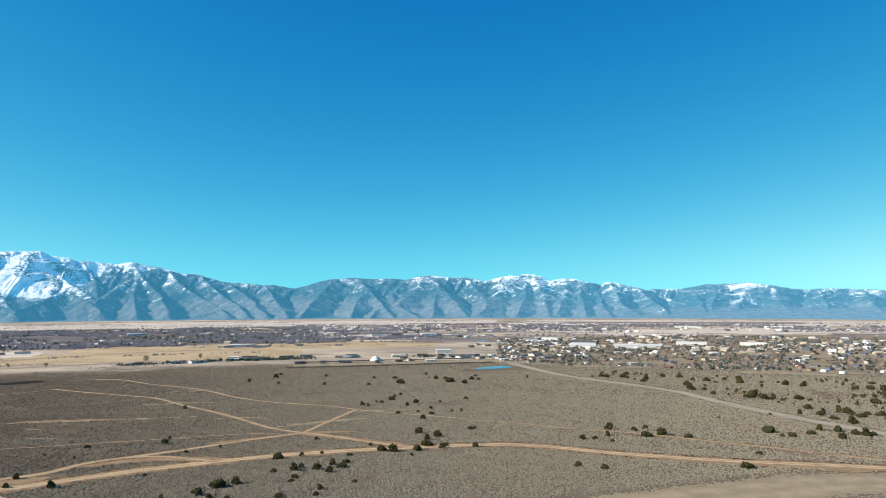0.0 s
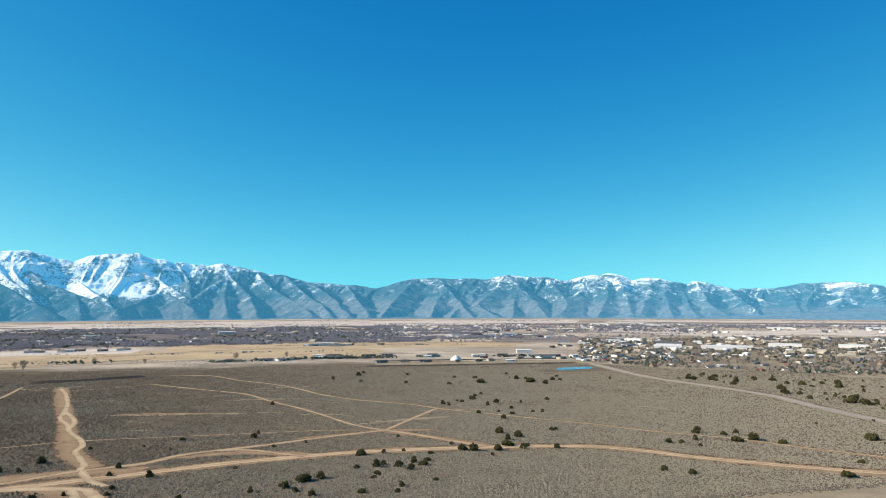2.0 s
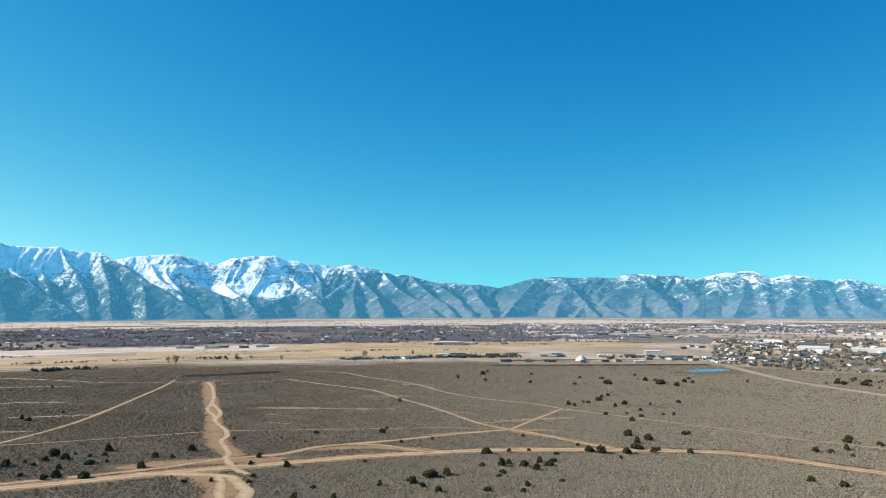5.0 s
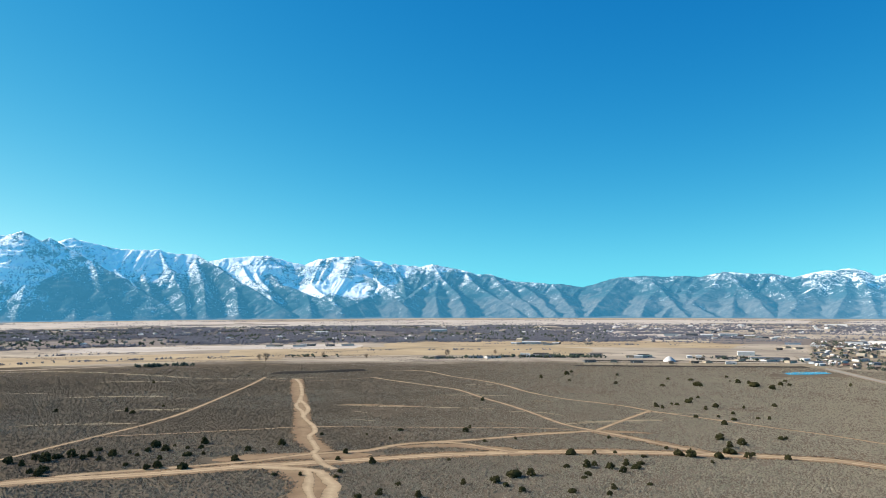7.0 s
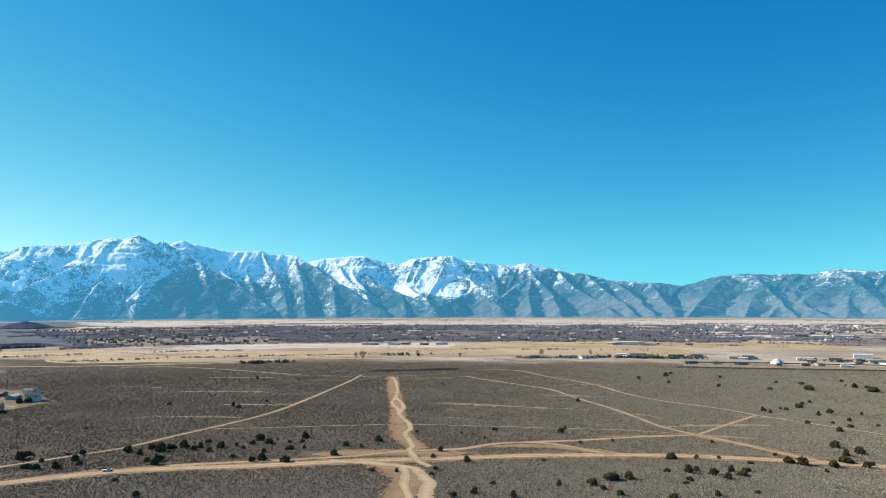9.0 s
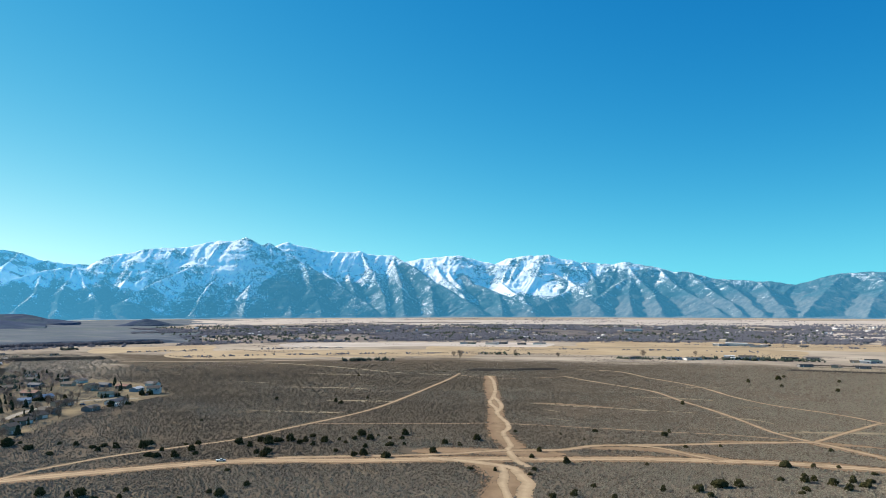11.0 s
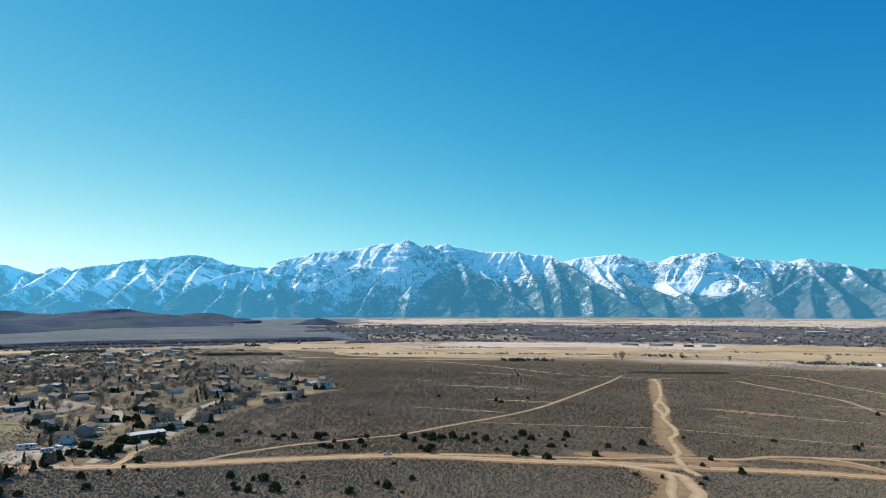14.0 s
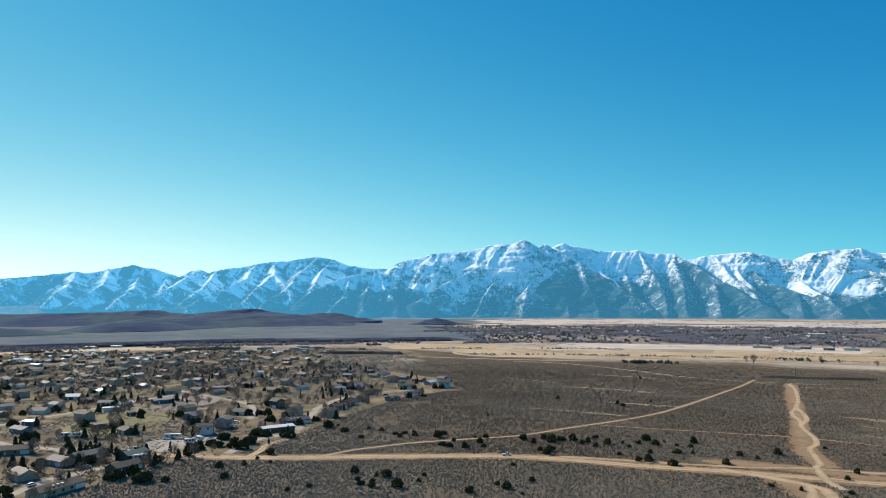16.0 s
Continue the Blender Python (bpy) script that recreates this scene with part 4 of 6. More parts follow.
def cap():
    """The upper half of a small crown, open below."""
    v = np.array([(1, 0, -0.6), (0, 1, -0.6), (-1, 0, -0.6), (0, -1, -0.6), (0.1, 0, 1)], float)
    return v, np.array([(0, 1, 4), (1, 2, 4), (2, 3, 4), (3, 0, 4)])


def strew(name, shape, places, sizes, heights, material, jitter=0.3, parent=None, smooth=False):
    """Many small clumps as one mesh. places: x, y, z rows."""
    v, f = shape
    n, k = len(places), len(v)
    turn = rng.rand(n) * 6.283
    c, s = np.cos(turn)[:, None], np.sin(turn)[:, None]
    w = v[None] * (1 + jitter * (rng.rand(n, k, 3) - 0.5) * 2)
    x, y = w[..., 0] * c - w[..., 1] * s, w[..., 0] * s + w[..., 1] * c
    P = np.stack([places[:, :1] + x * sizes[:, None], places[:, 1:2] + y * sizes[:, None], places[:, 2:3] + w[..., 2] * heights[:, None]], -1)
    F = (f[None] + (np.arange(n) * k)[:, None, None]).reshape(-1, 3)
    return sheet(name, P.reshape(-1, 3), F, material, parent, smooth=smooth)


def ring_scatter(r0, r1, b0, b1, each):
    """Random places on a sector, one for so many square metres."""
    n = int(radians(b1 - b0) / 2 * (r1**2 - r0**2) / each)
    r, b = np.sqrt(rng.rand(n) * (r1**2 - r0**2) + r0**2), np.radians(b0 + (b1 - b0) * rng.rand(n))
    return -np.sin(b) * r, np.cos(b) * r


def free_of_roads(x, y):
    ok = ~inside(HOUSING, x, y) & ~inside(TOWN, x, y)
    for line, wide in LINES:
        ok &= from_line(line, x, y) > wide * (0.75 + 0.5 * rng.rand(len(x)))
    return ok


for r0, r1, each, shape, big in ((315, 470, 1.0, hump(2), 0.44), (470, 720, 1.6, hump(1), 0.53), (720, 1110, 3.6, hump(1), 0.66)):
    x, y = ring_scatter(r0, r1, -34, 94, each)
    cover = fractal(x / 34, y / 34, 4)
    ok = free_of_roads(x, y) & (cover > 0.10 + 0.24 * rng.rand(len(x))) & (np.hypot(x, y) < 900 + 210 * rng.rand(len(x)))
    x, y = x[ok], y[ok]
    size = big * (0.55 + 0.9 * rng.rand(len(x)) ** 1.5) * np.interp(np.degrees(np.arctan2(-x, y)), [0, 14], [1.06, 1.0])
    # darker, lower brush on the far western half also paints in its backlit shade
    side, away = np.degrees(np.arctan2(-x, y)), np.hypot(x, y)
    dark = rng.rand(len(x)) < 0.95 * np.clip((side - 4) / 26, 0, 1) * np.clip((away - 250) / 200, 0, 1) * np.clip(1.9 * fractal(x / 130, y / 60, 3), 0, 1) * np.interp(side, [58, 66], [1.0, 0.35])
    for these, material, label in ((~dark, "sage", "low grey-green sagebrush clumps covering the flat"), (dark, "dark_brush", "low grey-brown brush with painted backlit shade among sagebrush")):
        px, py, s = x[these], y[these], size[these] * (1.0 if material == "sage" else 0.9)
        brush = strew("sagebrush", shape, np.stack([px, py, gz(px, py)], 1), s, s * (0.80 + 0.5 * rng.rand(len(px))), M[material], 0.42)
        tagged(brush, label, "sagebrush", kind="stuff")
x, y = ring_scatter(1000, 1480, 51, 72, 11)
ok = ~inside(HOUSING, x, y) & (np.degrees(np.arctan2(-x, y)) > 55 + 9 * rng.rand(len(x))) & (fractal(x / 60, y / 60, 4) > 0.18 + 0.3 * rng.rand(len(x)))
ok &= np.hypot(x, y) < np.interp(np.degrees(np.arctan2(-x, y)), [55, 62, 65, 70], [1120, 1180, 1380, 1480])
x, y = x[ok], y[ok]
size = 1.1 * (0.55 + 0.9 * rng.rand(len(x)) ** 1.5)
tagged(strew("sagebrush", hump(1), np.stack([x, y, gz(x, y)], 1), size, size * 0.9, M["sage"], 0.42), "low far grey sagebrush beyond the flat", "sagebrush", kind="stuff")


def tube(bm, a, b, ra, rb, sides=5):
    a, b = Vector(a), Vector(b)
    q = (b - a).to_track_quat("Z", "Y")
    rings = []
    for p, r in ((a, ra), (b, rb)):
        rings.append([bm.verts.new(p + q @ Vector((r * math.cos(6.2832 * i / sides), r * math.sin(6.2832 * i / sides), 0))) for i in range(sides)])
    for i in range(sides):
        bm.faces.new((rings[0][i], rings[0][(i + 1) % sides], rings[1][(i + 1) % sides], rings[1][i]))
    bm.faces.new(rings[1])
    bm.faces.new(rings[0][::-1])


def crown_cloud(count, shape):
    """Places of foliage tufts in a lumpy crown. shape gives the radius for a height 0 to 1."""
    h = rng.rand(count) ** 0.9
    lobes = rng.rand(5) * 6.283
    a = rng.rand(count) * 6.283
    lump = 0.72 + 0.28 * np.cos(3 * (a - lobes[0]) + 4 * h) * np.cos(2 * a + lobes[1])
    r = shape(h) * lump * (0.55 + 0.45 * rng.rand(count) ** 0.5)
    return np.stack([r * np.cos(a), r * np.sin(a), h], 1)


def evergreen(name, kind, tall, wide, tufts, material, label, category):
    """A tree of unit-free size: a trunk and a crown of many pointed tufts."""
    tree = new(name)
    bm = bmesh.new()
    tube(bm, (0, 0, -0.2), (0.05, 0.02, tall * 0.35), tall * 0.045, tall * 0.03, 6)
    tube(bm, (0.05, 0.02, tall * 0.33), (0.1, 0.0, tall * 0.85), tall * 0.03, tall * 0.008)
    for i in range(5):
        a = i * 1.3
        tube(bm, (0.03, 0.02, tall * (0.12 + 0.1 * i)), (wide * 0.35 * math.cos(a), wide * 0.35 * math.sin(a), tall * (0.25 + 0.11 * i)), tall * 0.018, tall * 0.006, 4)
    part("trunk", bm, M["bark"], tree, "twisted grey-brown trunk")
    if kind == "juniper":
        p = crown_cloud(tufts, lambda h: 0.5 * np.sqrt(np.clip(1 - (1.55 * (h - 0.36)) ** 2, 0.05, 1)))
    else:
        p = crown_cloud(tufts, lambda h: 0.5 * np.clip(1.02 - h, 0.03, 1) ** 0.8)
    spread = wide * (1.3 if kind == "juniper" else 1.1)
    places = p * (spread, spread, tall * 0.86) + (0, 0, tall * 0.06)
    size = wide * (0.09 + 0.08 * rng.rand(tufts))
    crown = strew("crown", puff(), places, size, size * (0.9 + 0.5 * rng.rand(tufts)), material, 0.5, tree)
    return tagged(tree, label, category)


def bare_tree(tall, label):
    """A leafless tree: trunk, forking limbs and a haze of fine twigs."""
    tree = new("bare_tree")
    wood, twigs = bmesh.new(), bmesh.new()

    def grow(p, d, length, r, depth):
        q = p + d * length
        r = max(r, tall * 0.011)
        tube(wood if depth < 3 else twigs, p, q, r, r * 0.7, 4 if depth < 3 else 3)
        if depth == 4:
            return
        for _ in range(2 if depth == 0 else 3):
            e = Vector((random.gauss(0, 1), random.gauss(0, 1), random.gauss(0.35, 0.6)))
            grow(q, (d * 0.9 + e.normalized() * 0.75).normalized(), length * random.uniform(0.62, 0.86), r * 0.72, depth + 1)

    grow(Vector((0, 0, -0.2)), Vector((0, 0, 1)), tall * 0.26, tall * 0.034, 0)
    # sprays of fine twigs fill the crown
    for _ in range(230):
        p = Vector((random.gauss(0, 1), random.gauss(0, 1), random.gauss(0, 1))).normalized() * (random.random() ** 0.4)
        p = Vector((p.x * 0.36, p.y * 0.36, 0.64 + p.z * 0.34)) * tall
        d = (p - Vector((0, 0, tall * 0.3))).normalized() + Vector((random.gauss(0, 0.4), random.gauss(0, 0.4), random.gauss(0.2, 0.3)))
        w = d.cross(Vector((random.gauss(0, 1), random.gauss(0, 1), random.gauss(0, 1)))).normalized() * tall * 0.016
        twigs.faces.new([twigs.verts.new(v) for v in (p - w, p + w, p + d * tall * 0.14)])
    part("trunk", wood, M["bark"], tree)
    part("crown", twigs, M["twig"], tree, "bare grey-brown twigs")
    return tagged(tree, label, "bare tree")


JUNIPERS = [evergreen("juniper", "juniper", t, w, n, M["juniper"], "dark green rounded juniper standing in sagebrush", "juniper")
            for t, w, n in ((0.72, 1.05, 75), (0.85, 0.98, 65), (0.6, 1.12, 75), (0.7, 0.95, 60), (0.62, 1.2, 80), (0.95, 0.9, 65))]
PINES = [evergreen("pine_tree", "pine", t, w, n, M["pine"], "dark green garden pine tree among houses", "pine tree")
         for t, w, n in ((1.0, 0.55, 110), (1.0, 0.42, 100), (0.9, 0.7, 110))]
BARE = [bare_tree(t, "leafless grey-brown garden tree among houses") for t in (1.0, 1.0, 0.9)]


def plant(kinds, x, y, size, group="", label=""):
    ob = copy_thing(kinds[rng.randint(len(kinds))], pose(x, y, float(gz(x, y)) - 0.05, 0, 0, rng.rand() * 360) @ Matrix.Scale(size, 4))
    ob.scale = (size, size, size)
    return tagged(ob, label, group=group)


BY_WEST_TRACK = [(-383, 281, 5.4), (-370, 279, 3.8), (-378, 293, 4.6), (-368, 292, 6.1), (-350, 269, 3.2), (-346, 273, 5.0), (-340, 266, 4.9), (-369, 300, 4.2), (-364, 306, 5.4), (-353, 304, 3.8), (-354, 310, 3.8), (-364, 325, 3.2), (-341, 305, 3.0), (-344, 317, 4.5), (-316, 300, 2.8), (-340, 326, 2.3), (-330, 322, 2.6), (-334, 334, 3.4), (-341, 347, 5.5), (-327, 341, 4.6), (-311, 320, 2.9), (-300, 299, 3.8), (-297, 304, 4.5), (-283, 308, 4.8), (-331, 353, 2.0), (-318, 350, 2.3), (-303, 334, 3.7), (-311, 354, 3.1), (-319, 366, 4.7), (-279, 358, 4.1), (-268, 359, 2.5), (-269, 334, 4.2), (-270, 380, 4.5)]
BY_CROSSING = [(-221, 375, 3.2), (-216, 358, 2.7), (-265, 418, 2.4), (-237, 430, 1.6), (-194, 358, 4.0), (-224, 454, 2.9), (-216, 423, 1.6), (-180, 467, 4.4), (-183, 483, 2.5), (-156, 438, 2.3), (-140, 453, 1.9), (-157, 381, 2.0), (-227, 313, 2.5), (-215, 319, 2.2), (-200, 334, 2.5), (-159, 321, 2.6), (-196, 323, 2.2), (-159, 301, 3.4), (-130, 334, 2.9), (-116, 343, 4.7), (-111, 357, 5.5), (-104, 363, 4.3), (-99, 331, 3.4), (-109, 337, 2.9), (-165, 292, 3.3), (-141, 305, 3.3), (-297, 340, 2.2)]
TOWARDS_POND = [(-203, 871, 5.7), (-223, 825, 4.1), (-131, 792, 3.9), (-82, 789, 3.8), (-48, 806, 7.1), (-58, 856, 4.1), (-9, 848, 5.4), (2, 849, 4.1), (7, 821, 7.9), (24, 804, 6.4), (33, 843, 4.7), (41, 842, 4.0), (-72, 637, 4.1), (-66, 631, 3.1), (-61, 655, 2.6), (-56, 653, 3.2), (-48, 672, 4.9), (-47, 691, 3.3), (-42, 706, 2.8), (-32, 636, 3.6), (-25, 652, 4.7), (-11, 617, 3.0), (-10, 585, 3.3), (-21, 596, 2.4), (-16, 562, 4.1), (-3, 656, 2.6), (21, 675, 3.8), (15, 601, 2.9), (7, 601, 2.4), (-37, 587, 3.8)]
ALONG_ROAD = [(-17, 500, 5.3), (-4, 488, 5.1), (-11, 458, 5.2), (-11, 476, 4.2), (-46, 457, 2.6), (-38, 442, 4.7), (-31, 440, 6.1), (-16, 442, 4.7), (-1, 450, 4.4), (2, 457, 3.0), (20, 453, 3.7), (-56, 428, 2.5), (-84, 428, 2.5), (-96, 420, 4.9), (-73, 434, 2.1), (-81, 391, 4.6), (-91, 387, 2.9), (-78, 397, 3.0), (-69, 393, 4.6), (-62, 404, 3.7), (-56, 398, 3.9), (-61, 387, 3.8), (-55, 409, 3.0), (-60, 351, 2.9), (-77, 338, 3.1), (-77, 375, 2.8), (19, 515, 3.3), (22, 517, 2.5), (-45, 365, 2.1), (-60, 340, 2.6), (-19, 427, 2.1), (-84, 477, 2.7), (-77, 367, 2.1)]
BY_PAVED_ROAD = [(92, 478, 4.3), (100, 478, 3.2), (111, 489, 3.6), (118, 515, 5.5), (134, 508, 3.8), (144, 515, 3.5), (136, 485, 5.3), (148, 491, 6.6), (163, 480, 4.1), (109, 467, 2.7), (225, 499, 6.6), (186, 427, 3.0), (164, 393, 4.8), (87, 392, 3.9), (74, 399, 3.6), (249, 490, 4.4), (263, 505, 4.6), (273, 500, 5.0), (279, 489, 5.0), (283, 484, 5.9), (291, 489, 3.2), (233, 482, 4.3), (226, 482, 3.0), (262, 475, 5.2), (302, 533, 6.4), (299, 553, 4.5), (286, 579, 4.2), (300, 574, 5.2), (327, 563, 5.2), (261, 576, 2.5), (213, 558, 2.4)]
BELOW_ROAD = [(-355, 151, 4.4), (-339, 146, 2.7), (-331, 144, 3.0), (-324, 147, 4.1), (-339, 162, 5.5), (-317, 157, 5.2), (-343, 158, 2.5), (-321, 171, 2.4), (-330, 179, 2.5), (-291, 182, 4.0), (-296, 201, 2.6), (-288, 201, 4.3), (-293, 220, 3.0), (-275, 201, 2.0), (-326, 232, 2.3), (-338, 120, 2.9), (-402, 92, 4.0), (-401, 105, 3.0), (-412, 115, 2.4), (-399, 119, 2.4), (-378, 89, 4.4), (-386, 62, 3.8), (-337, 109, 2.3)]
BY_HOUSES = [(-491, 188, 6.8), (-470, 192, 4.5), (-444, 193, 3.1), (-495, 197, 2.1), (-470, 210, 2.5), (-459, 215, 3.3), (-444, 218, 3.2), (-433, 216, 3.1), (-443, 225, 3.2), (-433, 227, 4.0), (-421, 238, 6.3), (-428, 247, 3.6), (-395, 227, 3.7), (-389, 228, 4.0), (-380, 234, 4.3), (-403, 240, 2.7), (-389, 251, 4.1), (-377, 246, 2.9), (-402, 264, 3.5), (-478, 316, 2.3), (-408, 259, 2.0), (-422, 126, 5.0), (-453, 112, 6.8), (-461, 104, 5.4), (-459, 90, 3.8), (-443, 83, 5.9), (-434, 65, 5.7)]
for group, places in (("junipers by the west track", BY_WEST_TRACK), ("junipers by the crossing", BY_CROSSING), ("junipers towards the pond", TOWARDS_POND),
                      ("junipers along the dirt road", ALONG_ROAD), ("junipers by the paved road", BY_PAVED_ROAD),
                      ("junipers below the dirt road", BELOW_ROAD), ("junipers by the houses", BY_HOUSES)):
    for x, y, size in places:
        plant(JUNIPERS, x, y, size, group)
# the denser stand beyond the paved road, and a few strays on the flat
stand = 0
while stand < 80:
    b, r = radians(-36 + 26 * rng.rand()), 600 + 330 * rng.rand()
    x, y = -math.sin(b) * r, math.cos(b) * r
    if from_line(PAVED, np.array([x]), np.array([y]))[0] > 12 and x > np.interp(y, [480, 1000], [330, 130]) and soft_noise(x / 45, y / 45) > 0.38:
        plant(JUNIPERS, x, y, 3.0 + 4.0 * rng.rand() ** 1.5, "junipers beyond the paved road")
        stand += 1
for _ in range(12):
    b, r = radians(-30 + 82 * rng.rand()), 640 + 320 * rng.rand()
    plant(JUNIPERS, -math.sin(b) * r, math.cos(b) * r, 1.8 + 2.0 * rng.rand(), "stray junipers on the flat")

# far woods, town trees and hedges
def woods(x, y, tall, material, label, blobs=4, wide=0.34):
    n = len(x)
    tall = tall * (0.6 + 0.8 * rng.rand(n))
    xs, ys, ts = np.repeat(x, blobs), np.repeat(y, blobs), np.repeat(tall, blobs)
    up = np.tile(np.linspace(0.25, 0.62, blobs), n) + 0.1 * rng.rand(n * blobs)
    off = 0.34 * ts
    P = np.stack([xs + off * (rng.rand(n * blobs) - 0.5) * 2, ys + off * (rng.rand(n * blobs) - 0.5) * 2, up * ts], 1)
    size = ts * wide * (0.7 + 0.6 * rng.rand(n * blobs))
    ob = strew("woods", cap(), P, size, size * 0.75, material, 0.45, None, True)
    return tagged(ob, label, "trees", kind="stuff")


def clumped(x, y, scale, level):
    ok = fractal(x / scale, y / scale, 3) > level + 0.12 * (rng.rand(len(x)) - 0.5)
    return x[ok], y[ok]


x, y = ring_scatter(600, 940, -37, -8, 420)
ok = (x > np.interp(y, [480, 1000], [345, 145])) & ~inside(TOWN, x, y)
x, y = clumped(x[ok], y[ok], 60, 0.42)
woods(x, y, 3.2, M["juniper"], "dark scattered junipers beyond the paved road", 4, 0.4)
x, y = ring_scatter(1560, 2750, 0, 62, 66)
near = 1500 + 200 * fractal(x / 300, y / 300, 2)
side = np.degrees(np.arctan2(-x, y))
ok = (np.hypot(x, y) > near) & (fractal(x / 260, y / 90, 3) > 0.34 + 0.32 * np.clip((16 - side) / 16, 0, 1) + 0.5 * np.clip((side - 58) / 8, 0, 1))
ok &= ~((side > 44) & (side < 57) & (np.hypot(x, y) > 1690) & (np.hypot(x, y) < 1990))
x, y = clumped(x[ok], y[ok], 110, 0.41)
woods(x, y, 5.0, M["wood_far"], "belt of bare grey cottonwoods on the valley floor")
x, y = clumped(*ring_scatter(1640, 2750, 10, 60, 800), 120, 0.48)
woods(x, y, 6.5, M["evergreen_far"], "dark evergreens among bare valley woods")
x, y = clumped(*ring_scatter(2250, 3000, -34, 12, 330), 170, 0.47)
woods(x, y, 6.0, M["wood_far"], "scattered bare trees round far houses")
for b0, b1, r0 in ((14, 30, 1345), (34, 58, 1230), (40, 62, 1395), (2, 20, 1530), (24, 44, 1585), (-30, -6, 2130), (-34, -12, 2460), (0, 12, 2330), (-26, 4, 2760), (14, 57, 3020), (20, 57, 2860)):
    x, y = ring_scatter(r0, r0 + 14, b0, b1, 45 if r0 < 2000 else 110)
    x, y = clumped(x, y, 45, 0.52)
    woods(x, y, 3.2, M["wood_far"], "thin row of bare bushes along a field edge")
x, y = ring_scatter(900, 2000, -36, -2, 84)
ok = inside(TOWN, x, y)
x, y = clumped(x[ok], y[ok], 60, 0.42)
k = rng.rand(len(x))
woods(x[k < 0.62], y[k < 0.62], 4.0, M["wood_town"], "bare street trees among town houses")
woods(x[k >= 0.62], y[k >= 0.62], 4.4, M["evergreen_far"], "dark evergreens among town houses")
x, y = ring_scatter(800, 1500, 62, 99, 46)
ok = inside(HOUSING, x, y)
x, y = clumped(x[ok], y[ok], 55, 0.47)
k = rng.rand(len(x))
woods(x[k < 0.8], y[k < 0.8], 3.9, M["wood_town"], "bare garden trees among scattered houses", 6, 0.23)
woods(x[k >= 0.8], y[k >= 0.8], 5.0, M["evergreen_far"], "dark garden evergreens among scattered houses")
x, y = ring_scatter(1560, 1630, 62, 98, 45)
x, y = clumped(x, y, 70, 0.42)
woods(x, y, 5.0, M["wood_far"], "row of bare trees along the far bluff")
# dark scrub before the scarp, standing in for the shade on its face too
b = 59.5 + 38 * rng.rand(3600)
x, y = -np.sin(np.radians(b)), np.cos(np.radians(b))
r = np.interp(b, [56, 60, 66, 72, 76, 80, 86, 100], [1690, 1690, 1668, 1664, 1690, 1650, 1640, 1640]) - 4 + 12 * rng.rand(len(b))
woods(x * r, y * r, 5.0, M["dark_scarp"], "dark scrub and painted shade along the foot of the scarp", 3, 0.5)
for b0, b1, r0, r1, each in ((76, 80.6, 1440, 1490, 22), (65, 66.2, 1520, 1530, 12), (88, 91, 1500, 1530, 30), (42, 46, 1090, 1100, 12), (12.5, 17, 1165, 1176, 25), (10, 12.5, 1172, 1180, 20)):
    x, y = ring_scatter(r0, r1, b0, b1, each)
    woods(x, y, 4.5, M["evergreen_far"], "dark evergreen windbreak")
b = np.radians(np.linspace(-6, -22, 34))
woods(-np.sin(b) * 1930, np.cos(b) * 1930, 8.0, M["wood_far"], "evenly spaced row of roadside trees")

# low scrub in streaks over the valley floor, and the hedge by the farms
x, y = ring_scatter(1010, 1640, -9, 60, 60)
ok = (fractal(x / 150, y / 32, 4) > 0.60 + 0.08 * rng.rand(len(x))) & ~inside(TOWN, x, y)
woods(x[ok], y[ok], 1.3, M["wood_town"], "low grey scrub scattered over dry valley grass", 2, 0.5)
x, y = ring_scatter(1640, 2300, -12, 12, 90)
ok = (fractal(x / 220, y / 50, 4) > 0.51 + 0.1 * rng.rand(len(x))) & ~inside(TOWN, x, y)
woods(x[ok], y[ok], 2.8, M["wood_far"], "bare scrub and hedges between far yards", 3, 0.42)
x, y = ring_scatter(2760, 3900, -36, 58, 380)
ok = fractal(x / 420, y / 60, 4) > 0.55 + 0.08 * rng.rand(len(x))
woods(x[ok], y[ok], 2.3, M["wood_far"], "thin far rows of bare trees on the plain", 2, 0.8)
for ax, ay, bx, by, count in ((-470, 1040, -300, 1150, 70), (-300, 1150, -215, 1160, 40), (-60, 1200, 120, 1170, 36), (-700, 1000, -640, 1030, 26)):
    s = rng.rand(count)
    woods(ax + (bx - ax) * s + 10 * rng.randn(count), ay + (by - ay) * s + 8 * rng.randn(count), 4.6, M["evergreen_far"], "dark evergreen hedge beside farm buildings")

# ---- buildings ----


def slab(bm, lo, hi):
    """A box between two corners."""
    v = [bm.verts.new((x, y, z)) for x in (lo[0], hi[0]) for y in (lo[1], hi[1]) for z in (lo[2], hi[2])]
    for f in ((0, 1, 3, 2), (4, 6, 7, 5), (0, 4, 5, 1), (2, 3, 7, 6), (0, 2, 6, 4), (1, 5, 7, 3)):
        bm.faces.new([v[i] for i in f])


def box(name, lo, hi, material, parent, label=""):
    bm = bmesh.new()
    slab(bm, lo, hi)
    return part(name, bm, material, parent, label)


